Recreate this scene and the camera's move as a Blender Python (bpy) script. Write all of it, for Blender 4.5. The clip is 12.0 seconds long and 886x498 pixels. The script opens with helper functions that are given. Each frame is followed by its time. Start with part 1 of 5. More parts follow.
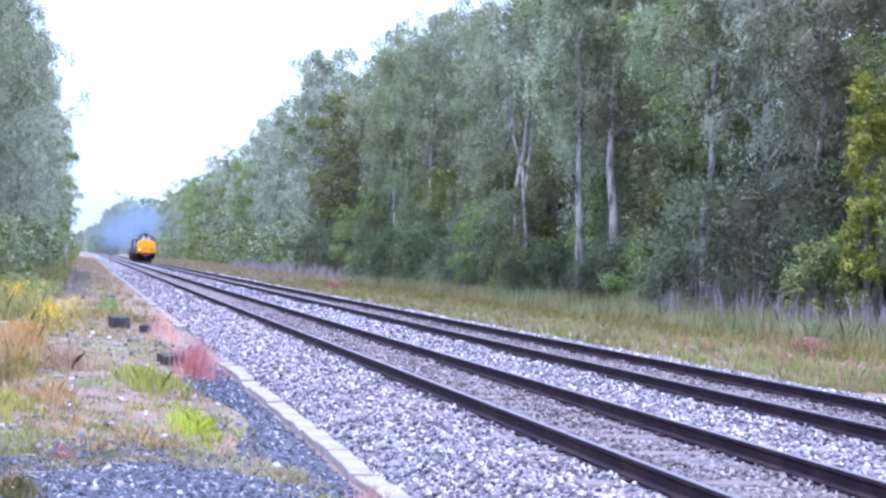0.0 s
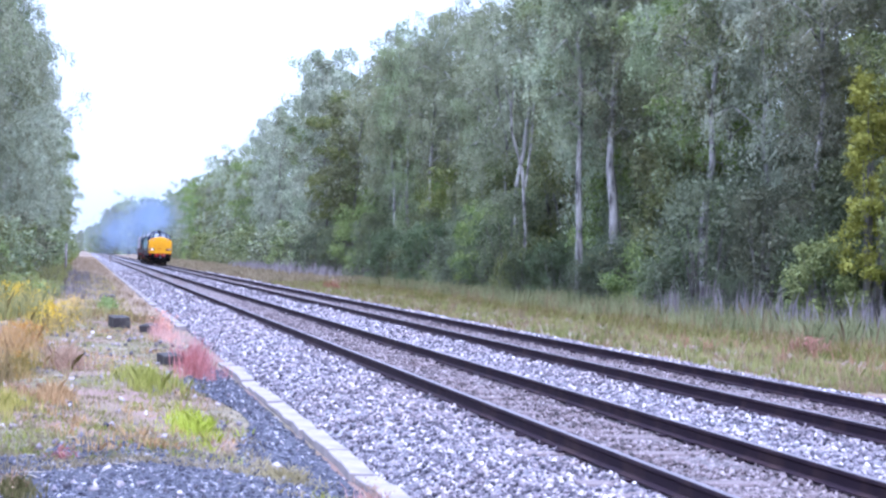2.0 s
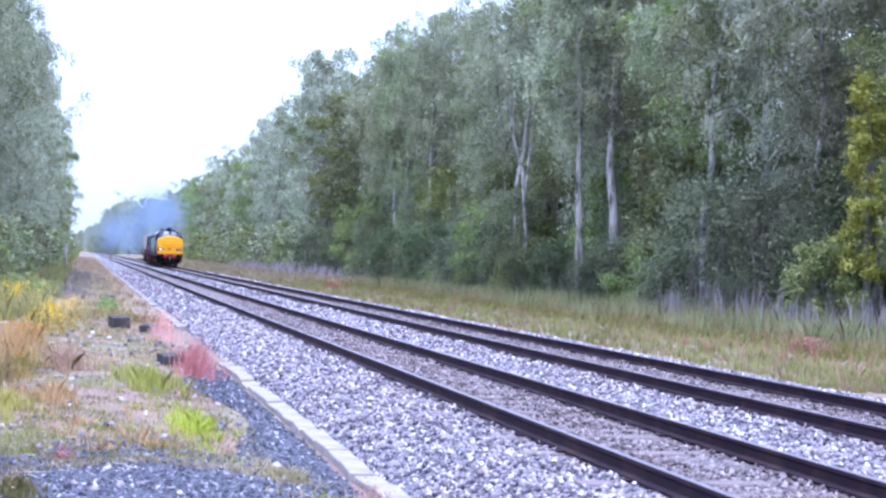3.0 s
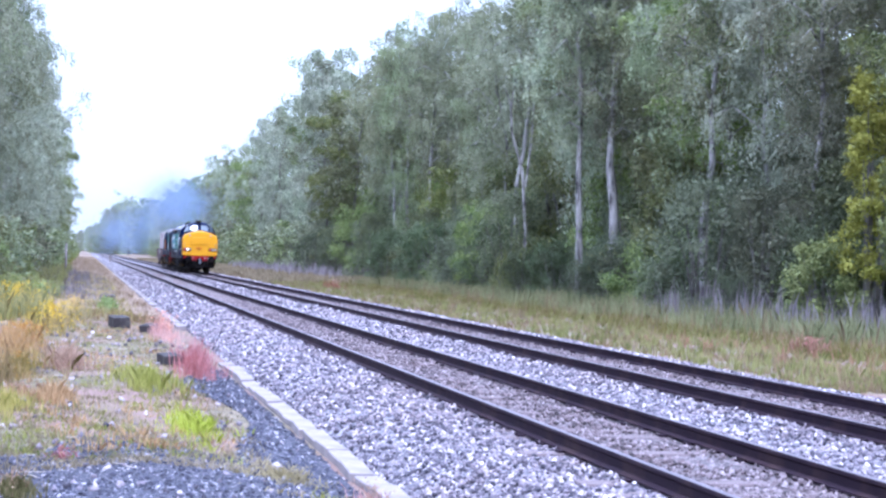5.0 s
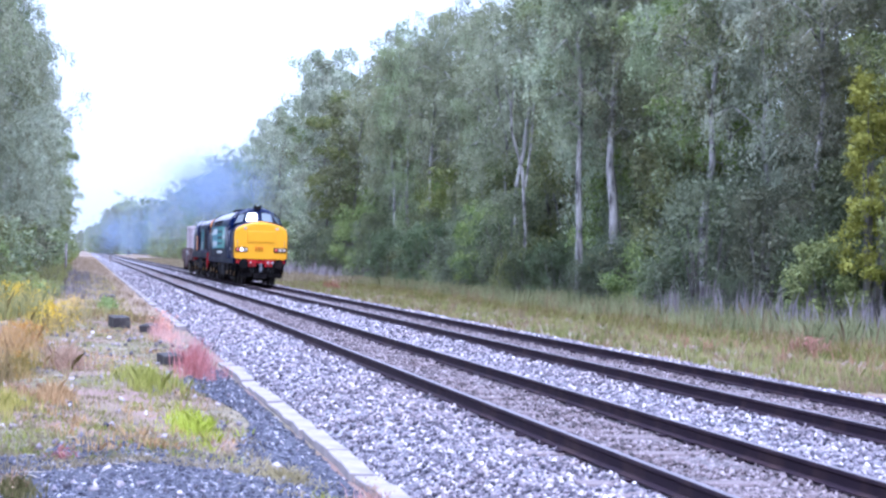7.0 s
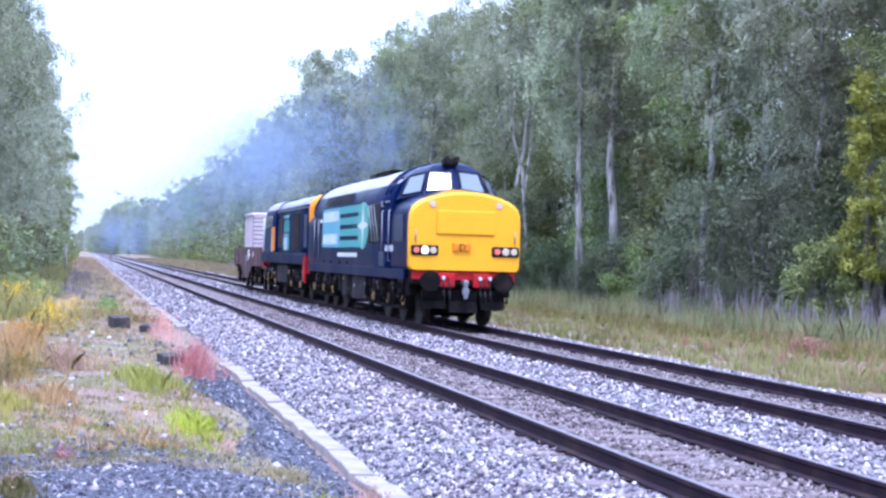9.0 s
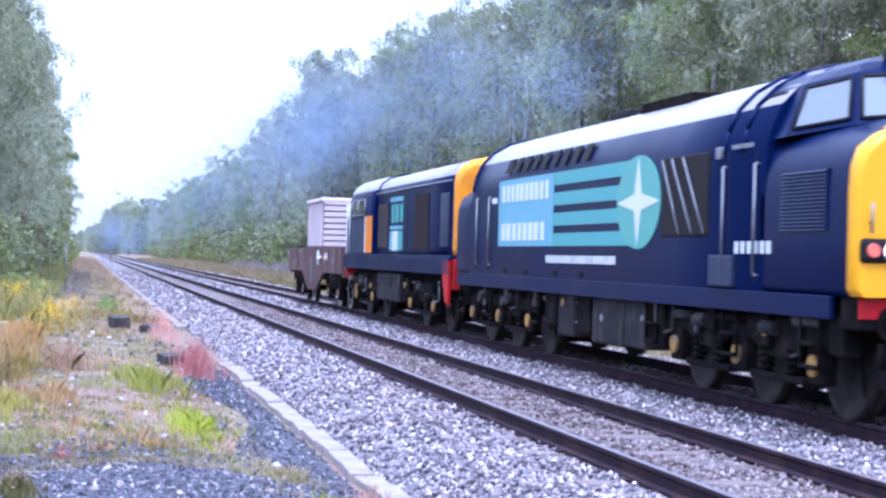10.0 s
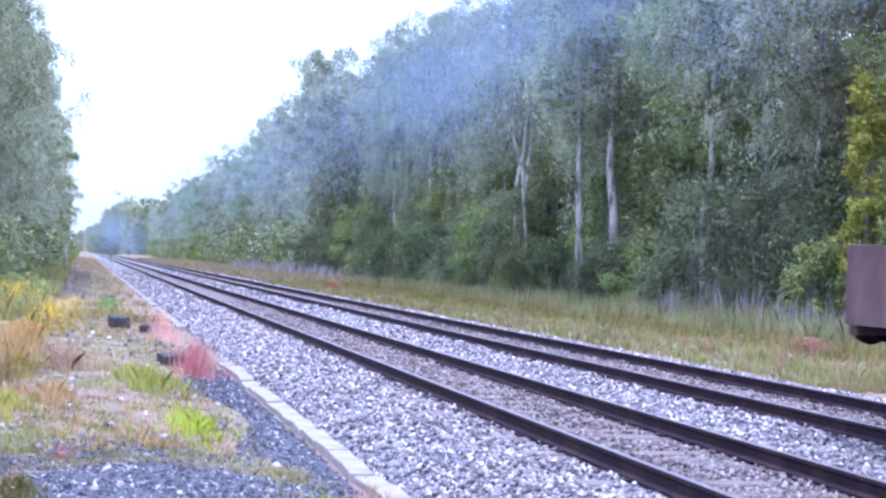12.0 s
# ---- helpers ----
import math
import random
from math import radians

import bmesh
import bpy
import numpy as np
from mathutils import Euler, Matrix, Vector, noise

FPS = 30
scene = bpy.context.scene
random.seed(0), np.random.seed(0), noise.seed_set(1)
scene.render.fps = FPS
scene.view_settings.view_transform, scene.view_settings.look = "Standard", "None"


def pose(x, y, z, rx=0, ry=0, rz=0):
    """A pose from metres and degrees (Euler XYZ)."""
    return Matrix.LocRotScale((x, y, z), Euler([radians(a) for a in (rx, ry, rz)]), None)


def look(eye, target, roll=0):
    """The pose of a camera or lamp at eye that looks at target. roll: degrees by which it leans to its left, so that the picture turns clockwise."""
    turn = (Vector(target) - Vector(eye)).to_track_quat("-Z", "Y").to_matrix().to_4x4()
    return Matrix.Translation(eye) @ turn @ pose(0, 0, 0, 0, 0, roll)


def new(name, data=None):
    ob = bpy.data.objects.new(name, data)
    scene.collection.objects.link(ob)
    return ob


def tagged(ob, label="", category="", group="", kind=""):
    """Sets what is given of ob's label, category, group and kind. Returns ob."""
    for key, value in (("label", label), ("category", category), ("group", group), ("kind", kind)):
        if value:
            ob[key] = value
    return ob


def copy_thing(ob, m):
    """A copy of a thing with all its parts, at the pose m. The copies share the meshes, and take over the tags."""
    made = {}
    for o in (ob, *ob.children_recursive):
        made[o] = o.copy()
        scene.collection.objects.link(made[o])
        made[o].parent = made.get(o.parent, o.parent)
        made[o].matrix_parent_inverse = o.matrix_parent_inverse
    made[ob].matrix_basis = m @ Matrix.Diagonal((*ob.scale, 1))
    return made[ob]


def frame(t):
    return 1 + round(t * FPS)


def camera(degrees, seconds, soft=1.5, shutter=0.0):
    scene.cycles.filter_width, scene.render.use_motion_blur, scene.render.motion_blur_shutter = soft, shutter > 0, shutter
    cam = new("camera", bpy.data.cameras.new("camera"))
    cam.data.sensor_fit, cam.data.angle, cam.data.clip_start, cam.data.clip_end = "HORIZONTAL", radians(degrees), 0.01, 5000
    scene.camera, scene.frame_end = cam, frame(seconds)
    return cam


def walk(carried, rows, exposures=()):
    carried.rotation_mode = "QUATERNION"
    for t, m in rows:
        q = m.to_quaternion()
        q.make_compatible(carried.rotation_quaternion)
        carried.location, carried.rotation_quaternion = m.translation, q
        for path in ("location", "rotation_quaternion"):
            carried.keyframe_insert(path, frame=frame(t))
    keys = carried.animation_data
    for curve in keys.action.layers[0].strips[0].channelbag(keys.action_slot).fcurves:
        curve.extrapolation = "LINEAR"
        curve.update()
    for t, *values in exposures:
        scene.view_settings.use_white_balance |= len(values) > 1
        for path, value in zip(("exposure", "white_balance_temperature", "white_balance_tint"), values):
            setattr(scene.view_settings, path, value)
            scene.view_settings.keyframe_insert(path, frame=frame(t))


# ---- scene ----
cam = camera(30.21, 12.0, soft=2.6, shutter=0.12)
EYE = Vector((0.0, 0.0, 1.585))
YAW, PITCH, ROLL = radians(12.317), radians(0.344), 1.574
AIM = EYE + Vector((math.sin(YAW) * math.cos(PITCH), math.cos(YAW) * math.cos(PITCH), math.sin(PITCH)))
STAND = look(EYE, AIM, ROLL)
walk(cam, [(0.0, STAND), (12.0, STAND)], exposures=[(0.0, 0.0, 4950, 21), (12.0, 0.0, 4950, 21)])

# ---- light: a bright overcast sky with a broad, weak sun ----
SUN_UP, SUN_TURN = radians(64), radians(192)
world = bpy.data.worlds.new("sky")
scene.world = world
world.use_nodes = True
wn, wl = world.node_tree.nodes, world.node_tree.links
sky = wn.new("ShaderNodeTexSky")
sky.sky_type, sky.sun_disc = "NISHITA", False
sky.sun_elevation, sky.sun_rotation = SUN_UP, SUN_TURN
sky.air_density, sky.dust_density, sky.ozone_density = 1.0, 3.0, 1.0
cloud = wn.new("ShaderNodeMixRGB")
cloud.inputs[0].default_value, cloud.inputs[2].default_value = 0.7, (20.0, 21.0, 22.5, 1)
wl.new(sky.outputs[0], cloud.inputs[1])
# an overcast sky is brighter overhead than at the horizon
up_axis = wn.new("ShaderNodeSeparateXYZ")
wl.new(wn.new("ShaderNodeTexCoord").outputs["Generated"], up_axis.inputs[0])
rise = wn.new("ShaderNodeMapRange")
rise.inputs[3].default_value, rise.inputs[4].default_value = 0.45, 2.0
wl.new(up_axis.outputs[2], rise.inputs[0])
veil = wn.new("ShaderNodeVectorMath")
veil.operation = "SCALE"
wl.new(cloud.outputs[0], veil.inputs[0])
wl.new(rise.outputs[0], veil.inputs["Scale"])
wl.new(veil.outputs[0], wn["Background"].inputs[0])
wn["Background"].inputs[1].default_value = 0.158
sun = new("sun", bpy.data.lights.new("sun", "SUN"))
sun.data.energy, sun.data.angle, sun.data.color = 3.7, radians(14), (1.0, 0.95, 0.88)
sun.matrix_world = look((0, 0, 0), (-math.sin(SUN_TURN) * math.cos(SUN_UP), -math.cos(SUN_TURN) * math.cos(SUN_UP), -math.sin(SUN_UP)))
sun.location = (0, 0, 60)

RNG = np.random.default_rng(7)
RND = random.Random(5)

# ---- materials ----
def nodes_of(name):
    m = bpy.data.materials.new(name)
    m.use_nodes = True
    return m, m.node_tree.nodes, m.node_tree.links, m.node_tree.nodes["Principled BSDF"]


def ramp(n, l, source, stops):
    r = n.new("ShaderNodeValToRGB")
    e = r.color_ramp.elements
    while len(e) < len(stops):
        e.new(0.5)
    for i, (at, c) in enumerate(stops):
        e[i].position, e[i].color = at, (*c, 1)
    l.new(source, r.inputs[0])
    return r.outputs[0]


def mixed(n, l, fac, a, b, how="MIX"):
    x = n.new("ShaderNodeMixRGB")
    x.blend_type = how
    for sock, v in zip(x.inputs, (fac, a, b)):
        if isinstance(v, (int, float)):
            sock.default_value = v
        elif isinstance(v, tuple):
            sock.default_value = (*v, 1)
        else:
            l.new(v, sock)
    return x.outputs[0]


def noise_of(n, l, co, scale, detail=4, stretch=None):
    t = n.new("ShaderNodeTexNoise")
    t.inputs["Scale"].default_value, t.inputs["Detail"].default_value = scale, detail
    if stretch:
        mp = n.new("ShaderNodeMapping")
        mp.inputs["Scale"].default_value = stretch
        l.new(co, mp.inputs[0])
        co = mp.outputs[0]
    l.new(co, t.inputs["Vector"])
    return t.outputs["Fac"]


def bumped(n, l, p, height, strength, distance=0.02):
    b = n.new("ShaderNodeBump")
    b.inputs["Strength"].default_value, b.inputs["Distance"].default_value = strength, distance
    l.new(height, b.inputs["Height"])
    l.new(b.outputs[0], p.inputs["Normal"])


def surface(name, c1, c2, rough=0.6, metal=0.0, big=0.8, fine=25.0, dirt=None, dirt_amount=0.3, bump=0.15, stretch=None, coat=0.0, spread=0.25):
    """Two colours mottled at a broad and a fine scale, with blotches of dirt and fine relief."""
    m, n, l, p = nodes_of(name)
    co = n.new("ShaderNodeTexCoord").outputs["Object"]
    a, b = noise_of(n, l, co, big, 5, stretch), noise_of(n, l, co, fine, 3, stretch)
    col = ramp(n, l, a, [(0.5 - spread, c1), (0.5 + spread, c2)])
    col = mixed(n, l, 0.35, col, ramp(n, l, b, [(0.3, c1), (0.7, c2)]))
    if dirt:
        d = noise_of(n, l, co, big * 2.3, 6, stretch)
        f = n.new("ShaderNodeMapRange")
        f.inputs[1].default_value, f.inputs[2].default_value, f.inputs[4].default_value = 0.48, 0.72, dirt_amount * 2
        l.new(d, f.inputs[0])
        col = mixed(n, l, f.outputs[0], col, dirt)
    l.new(col, p.inputs["Base Color"])
    rr = n.new("ShaderNodeMapRange")
    rr.inputs[3].default_value, rr.inputs[4].default_value = max(rough - 0.12, 0.03), min(rough + 0.12, 1)
    l.new(a, rr.inputs[0])
    l.new(rr.outputs[0], p.inputs["Roughness"])
    p.inputs["Metallic"].default_value = metal
    p.inputs["Coat Weight"].default_value = coat
    if bump:
        bumped(n, l, p, b, bump, 0.01)
    return m


def foliage(name, dark, mid, light, gloss=0.55):
    """Leaves: the hue varies leaf by leaf and plant by plant; some light passes through."""
    m, n, l, p = nodes_of(name)
    isl = n.new("ShaderNodeNewGeometry").outputs["Random Per Island"]
    who = n.new("ShaderNodeObjectInfo").outputs["Random"]
    col = ramp(n, l, isl, [(0.0, dark), (0.5, mid), (1.0, light)])
    co = n.new("ShaderNodeTexCoord").outputs["Object"]
    bough = n.new("ShaderNodeMapRange")
    bough.inputs[1].default_value, bough.inputs[2].default_value, bough.inputs[4].default_value = 0.4, 0.64, 0.85
    l.new(noise_of(n, l, co, 0.75, 3), bough.inputs[0])
    col = mixed(n, l, bough.outputs[0], col, light)
    hs = n.new("ShaderNodeHueSaturation")
    for k, lo, hi in (("Hue", 0.465, 0.515), ("Saturation", 0.85, 1.2), ("Value", 0.78, 1.5)):
        r = n.new("ShaderNodeMapRange")
        r.inputs[3].default_value, r.inputs[4].default_value = lo, hi
        if k == "Saturation":
            w = n.new("ShaderNodeMath")
            w.operation, w.inputs[1].default_value = "PINGPONG", 0.31
            l.new(who, w.inputs[0])
            r.inputs[2].default_value = 0.31
            l.new(w.outputs[0], r.inputs[0])
        else:
            l.new(who, r.inputs[0])
        l.new(r.outputs[0], hs.inputs[k])
    l.new(col, hs.inputs["Color"])
    l.new(hs.outputs[0], p.inputs["Base Color"])
    p.inputs["Roughness"].default_value = gloss
    p.inputs["Specular IOR Level"].default_value = 0.18
    tr = n.new("ShaderNodeBsdfTranslucent")
    l.new(hs.outputs[0], tr.inputs["Color"])
    mx = n.new("ShaderNodeMixShader")
    mx.inputs[0].default_value = 0.25
    l.new(p.outputs[0], mx.inputs[1])
    l.new(tr.outputs[0], mx.inputs[2])
    l.new(mx.outputs[0], n["Material Output"].inputs[0])
    return m


def stone(name, stops, rough=0.85):
    """Broken stone, each piece of its own tone."""
    m, n, l, p = nodes_of(name)
    isl = n.new("ShaderNodeNewGeometry").outputs["Random Per Island"]
    co = n.new("ShaderNodeTexCoord").outputs["Object"]
    col = ramp(n, l, isl, stops)
    broad = noise_of(n, l, co, 0.35, 4)
    col = mixed(n, l, 0.5, col, ramp(n, l, broad, [(0.35, (0.46, 0.40, 0.40)), (0.65, (0.60, 0.61, 0.66))]), "OVERLAY")
    fine = noise_of(n, l, co, 60, 3)
    col = mixed(n, l, 0.35, col, ramp(n, l, fine, [(0.3, (0.35, 0.34, 0.34)), (0.7, (0.62, 0.6, 0.6))]), "OVERLAY")
    l.new(col, p.inputs["Base Color"])
    p.inputs["Roughness"].default_value = rough
    bumped(n, l, p, fine, 0.3)
    return m


def gravel(name, gap, stops, size=20.0, depth=0.03):
    """A bed of broken stone as seen between the loose pieces and farther off."""
    m, n, l, p = nodes_of(name)
    co = n.new("ShaderNodeTexCoord").outputs["Object"]
    v = n.new("ShaderNodeTexVoronoi")
    v.inputs["Scale"].default_value = size
    l.new(co, v.inputs["Vector"])
    sep = n.new("ShaderNodeSeparateColor")
    l.new(v.outputs["Color"], sep.inputs[0])
    col = ramp(n, l, sep.outputs[0], stops)
    f = n.new("ShaderNodeMapRange")
    f.inputs[1].default_value, f.inputs[2].default_value = 0.35, 0.75
    l.new(v.outputs["Distance"], f.inputs[0])
    col = mixed(n, l, f.outputs[0], col, gap)
    broad = noise_of(n, l, co, 0.3, 5)
    col = mixed(n, l, 0.5, col, ramp(n, l, broad, [(0.35, (0.46, 0.40, 0.40)), (0.65, (0.60, 0.61, 0.66))]), "OVERLAY")
    l.new(col, p.inputs["Base Color"])
    p.inputs["Roughness"].default_value = 0.9
    inv = n.new("ShaderNodeMath")
    inv.operation, inv.inputs[0].default_value = "SUBTRACT", 1.0
    l.new(v.outputs["Distance"], inv.inputs[1])
    bumped(n, l, p, inv.outputs[0], 0.8, depth)
    return m


BALLAST_TONES = [(0.0, (0.022, 0.020, 0.03)), (0.35, (0.10, 0.089, 0.106)), (0.65, (0.197, 0.172, 0.19)), (0.88, (0.335, 0.30, 0.31)), (1.0, (0.57, 0.53, 0.53))]
PINK_TONES = [(0.0, (0.03, 0.023, 0.025)), (0.4, (0.10, 0.078, 0.08)), (0.75, (0.17, 0.134, 0.138)), (1.0, (0.29, 0.25, 0.25))]
DARK_TONES = [(0.0, (0.012, 0.012, 0.022)), (0.55, (0.034, 0.034, 0.052)), (0.87, (0.085, 0.085, 0.115)), (1.0, (0.34, 0.33, 0.35))]
M_BALLAST = gravel("ballast_bed", (0.075, 0.07, 0.08), BALLAST_TONES)
M_BALLAST_PINK = gravel("ballast_bed_between_rails", (0.05, 0.04, 0.042), PINK_TONES, 24)
M_STONE = stone("ballast_stone", BALLAST_TONES)
M_STONE_PINK = stone("ballast_stone_rusty", PINK_TONES)
M_STONE_DARK = stone("path_stone", DARK_TONES)
M_RAIL = surface("rail_rust", (0.012, 0.007, 0.013), (0.026, 0.015, 0.022), 0.8, 0.0, 1.5, 40, (0.05, 0.03, 0.028), 0.3)
M_RAIL.node_tree.nodes["Principled BSDF"].inputs["Specular IOR Level"].default_value = 0.08
M_RAIL_TOP = surface("rail_head_worn", (0.07, 0.058, 0.07), (0.14, 0.12, 0.135), 0.5, 0.3, 3, 30)
M_SLEEPER = surface("sleeper_concrete", (0.085, 0.064, 0.066), (0.155, 0.118, 0.12), 0.9, 0, 1.2, 20, (0.07, 0.05, 0.05), 0.4)
M_CONCRETE = surface("old_concrete", (0.15, 0.128, 0.128), (0.28, 0.24, 0.235), 0.95, 0, 0.7, 14, (0.09, 0.08, 0.08), 0.35, 0.3)
M_TIMBER = surface("tarred_timber", (0.02, 0.018, 0.02), (0.06, 0.052, 0.05), 0.8, 0, 2, 30, (0.12, 0.11, 0.1), 0.3, 0.4)
M_BARK = surface("birch_bark", (0.17, 0.162, 0.155), (0.44, 0.42, 0.40), 0.85, 0, 1.2, 7, (0.03, 0.028, 0.025), 0.75, 0.3, (1, 1, 0.35), 0, 0.18)
M_BARK_DARK = surface("dark_bark", (0.05, 0.045, 0.04), (0.16, 0.15, 0.13), 0.9, 0, 1.5, 12, (0.22, 0.21, 0.18), 0.3, 0.5)
M_LEAF = foliage("birch_leaves", (0.040, 0.054, 0.026), (0.118, 0.140, 0.076), (0.285, 0.31, 0.195))
# Birch leaves paled to carry distance haze; one nearer prototype shares the tone.
M_LEAF_HAZED = foliage("hazed_birch_leaves", (0.06, 0.078, 0.046), (0.155, 0.18, 0.115), (0.34, 0.365, 0.26))
M_LEAF_WARM = foliage("oak_leaves", (0.05, 0.075, 0.028), (0.10, 0.13, 0.045), (0.19, 0.22, 0.09))
M_LEAF_YELLOW = foliage("yellow_leaves", (0.10, 0.135, 0.02), (0.19, 0.235, 0.035), (0.30, 0.335, 0.07))
M_LEAF_SAGE = foliage("sallow_leaves", (0.026, 0.036, 0.017), (0.066, 0.084, 0.042), (0.165, 0.19, 0.112))
M_LEAF_SHRUB = foliage("shrub_leaves", (0.018, 0.028, 0.013), (0.042, 0.058, 0.028), (0.10, 0.12, 0.068))


def ground_soil():
    m, n, l, p = nodes_of("earth_and_turf")
    co = n.new("ShaderNodeTexCoord").outputs["Object"]
    a, b, c = noise_of(n, l, co, 0.35, 6), noise_of(n, l, co, 2.2, 6), noise_of(n, l, co, 30, 4)
    turf = ramp(n, l, b, [(0.3, (0.06, 0.058, 0.028)), (0.5, (0.125, 0.105, 0.06)), (0.7, (0.21, 0.165, 0.11))])
    soil = ramp(n, l, c, [(0.3, (0.09, 0.052, 0.042)), (0.7, (0.235, 0.15, 0.12))])
    f = n.new("ShaderNodeMapRange")
    f.inputs[1].default_value, f.inputs[2].default_value = 0.42, 0.58
    l.new(a, f.inputs[0])
    l.new(mixed(n, l, f.outputs[0], turf, soil), p.inputs["Base Color"])
    p.inputs["Roughness"].default_value = 0.95
    bumped(n, l, p, c, 0.6, 0.04)
    return m


M_GROUND = ground_soil()

# ---- mesh helpers ----
def part(name, bm, material, parent=None, label=""):
    me = bpy.data.meshes.new(name)
    bm.to_mesh(me)
    bm.free()
    mats = material if isinstance(material, (list, tuple)) else [material]
    for x in mats:
        me.materials.append(x)
    ob = new(name, me)
    if parent is not None:
        ob.parent = parent
    return tagged(ob, label)


def shared(name, me, parent, m):
    ob = new(name, me)
    ob.parent = parent
    ob.matrix_basis = m
    return ob


def box(bm, x0, x1, y0, y1, z0, z1, bevel=0.0, mat=0):
    r = bmesh.ops.create_cube(bm, size=1, matrix=Matrix.Translation(((x0 + x1) / 2, (y0 + y1) / 2, (z0 + z1) / 2)) @ Matrix.Diagonal((x1 - x0, y1 - y0, z1 - z0, 1)))
    vs = r["verts"]
    if bevel:
        es = list({e for v in vs for e in v.link_edges})
        out = bmesh.ops.bevel(bm, geom=es, offset=bevel, segments=2, affect="EDGES", profile=0.5)
        for f in out["faces"]:
            f.material_index = mat
    for v in vs:
        if v.is_valid:
            for f in v.link_faces:
                f.material_index = mat
    return bm


def rod(bm, a, b, r, seg=8, r2=None, mat=0):
    a, b = Vector(a), Vector(b)
    d = b - a
    m = Matrix.Translation((a + b) / 2) @ d.to_track_quat("Z", "Y").to_matrix().to_4x4()
    out = bmesh.ops.create_cone(bm, cap_ends=True, segments=seg, radius1=r, radius2=r if r2 is None else r2, depth=d.length, matrix=m)
    for v in out["verts"]:
        for f in v.link_faces:
            f.material_index = mat
            f.smooth = len(f.verts) == 4
    return bm


def bm_new():
    return bmesh.new()


def prism(bm, outline, x0, x1, axis="x", mat=0):
    """A flat outline drawn through from x0 to x1 along an axis. For x the outline is (y, z), for y (x, z), for z (x, y)."""
    def at(u, v, w):
        return {"x": (w, u, v), "y": (u, w, v), "z": (u, v, w)}[axis]
    lo = [bm.verts.new(at(u, v, x0)) for u, v in outline]
    hi = [bm.verts.new(at(u, v, x1)) for u, v in outline]
    n = len(outline)
    fs = [bm.faces.new(lo), bm.faces.new(hi)]
    fs += [bm.faces.new((lo[i], lo[(i + 1) % n], hi[(i + 1) % n], hi[i])) for i in range(n)]
    for f in fs:
        f.material_index = mat
    bmesh.ops.recalc_face_normals(bm, faces=fs)
    return fs


def arrays_mesh(name, verts, faces, materials, smooth=False):
    """A mesh from arrays of corners and faces of one size."""
    me = bpy.data.meshes.new(name)
    k = faces.shape[1]
    me.vertices.add(len(verts))
    me.vertices.foreach_set("co", np.ascontiguousarray(verts, np.float32).ravel())
    me.loops.add(faces.size)
    me.loops.foreach_set("vertex_index", np.ascontiguousarray(faces, np.int32).ravel())
    me.polygons.add(len(faces))
    me.polygons.foreach_set("loop_start", np.arange(0, faces.size, k, dtype=np.int32))
    me.update(calc_edges=True)
    me.validate()
    for x in materials:
        me.materials.append(x)
    return me


def thing(name, label, category, group="", at=(0, 0, 0), kind=""):
    ob = new(name)
    ob.location = at
    return tagged(ob, label, category, group, kind)


# ---- ground ----
RAILS = (4.43, 5.937, 7.955, 9.462)
NEAR_TRACK, FAR_TRACK = 5.183, 8.708


def ground_height(x, y):
    """Level of the earth: a low bank beside the path, the track bed, the verge and the wood."""
    base = np.interp(x, [-400, -40, -6, -2, 0.6, 1.6, 2.2, 2.8, 3.3, 10.8, 12.4, 14, 24, 30, 60, 400],
                     [0.0, -0.3, -0.25, -0.30, -0.34, -0.40, -0.46, -0.55, -0.62, -0.62, -0.55, -0.5, -0.45, -0.3, 0.0, 0.5])
    soft = np.clip(np.minimum(np.abs(x - 1.9) / 2.5, np.abs(x - 12.6) / 6), 0, 1) * ((x < 2.2) | (x > 12.4))
    wave = 0.10 * np.sin(x * 1.3 + 0.4 * np.sin(y * 0.31)) * np.sin(y * 0.53 + 1.0) + 0.05 * np.sin(x * 3.1 + y * 1.7) * np.sin(y * 2.3 - x)
    return base + soft * wave


def sheet(name, xs, ys, height, material):
    gx, gy = np.meshgrid(xs, ys)
    v = np.stack([gx.ravel(), gy.ravel(), height(gx, gy).ravel()], 1)
    nx = len(xs)
    i = (np.arange(len(ys) - 1)[:, None] * nx + np.arange(nx - 1)[None, :]).ravel()
    f = np.stack([i, i + 1, i + nx + 1, i + nx], 1)
    me = arrays_mesh(name, v, f, [material])
    me.polygons.foreach_set("use_smooth", np.ones(len(f), bool))
    return new(name, me)


GX = np.concatenate([[-3000, -1000, -400, -150, -60, -30, -15], np.arange(-8, 3.4, 0.25), np.arange(3.5, 12, 1.0), np.arange(12.2, 30, 0.8), [33, 40, 60, 120, 400, 1000, 3000]])
GY = np.concatenate([[-3000, -1000, -300, -100, -40, -15], np.arange(0, 60, 0.3), np.arange(60, 140, 2.0), np.arange(145, 400, 15.0), [450, 600, 900, 1500, 3000]])
tagged(sheet("ground", GX, GY, ground_height, M_GROUND), "uneven earth with dry turf beside the railway", "ground", kind="structure")


def bed_height(x, y):
    top = np.interp(x, [2.70, 2.82, 3.35, 3.7, 10.2, 10.7, 11.4, 12.5, 12.7], [-0.62, -0.44, -0.24, -0.19, -0.19, -0.21, -0.34, -0.52, -0.68])
    dip = 0.05 * np.exp(-((x - 6.95) / 0.35) ** 2)
    wob = 0.02 * np.sin(x * 5 + y * 1.3) * np.sin(y * 2.1)
    return top - dip + wob * (x > 2.8) * (x < 12.4)


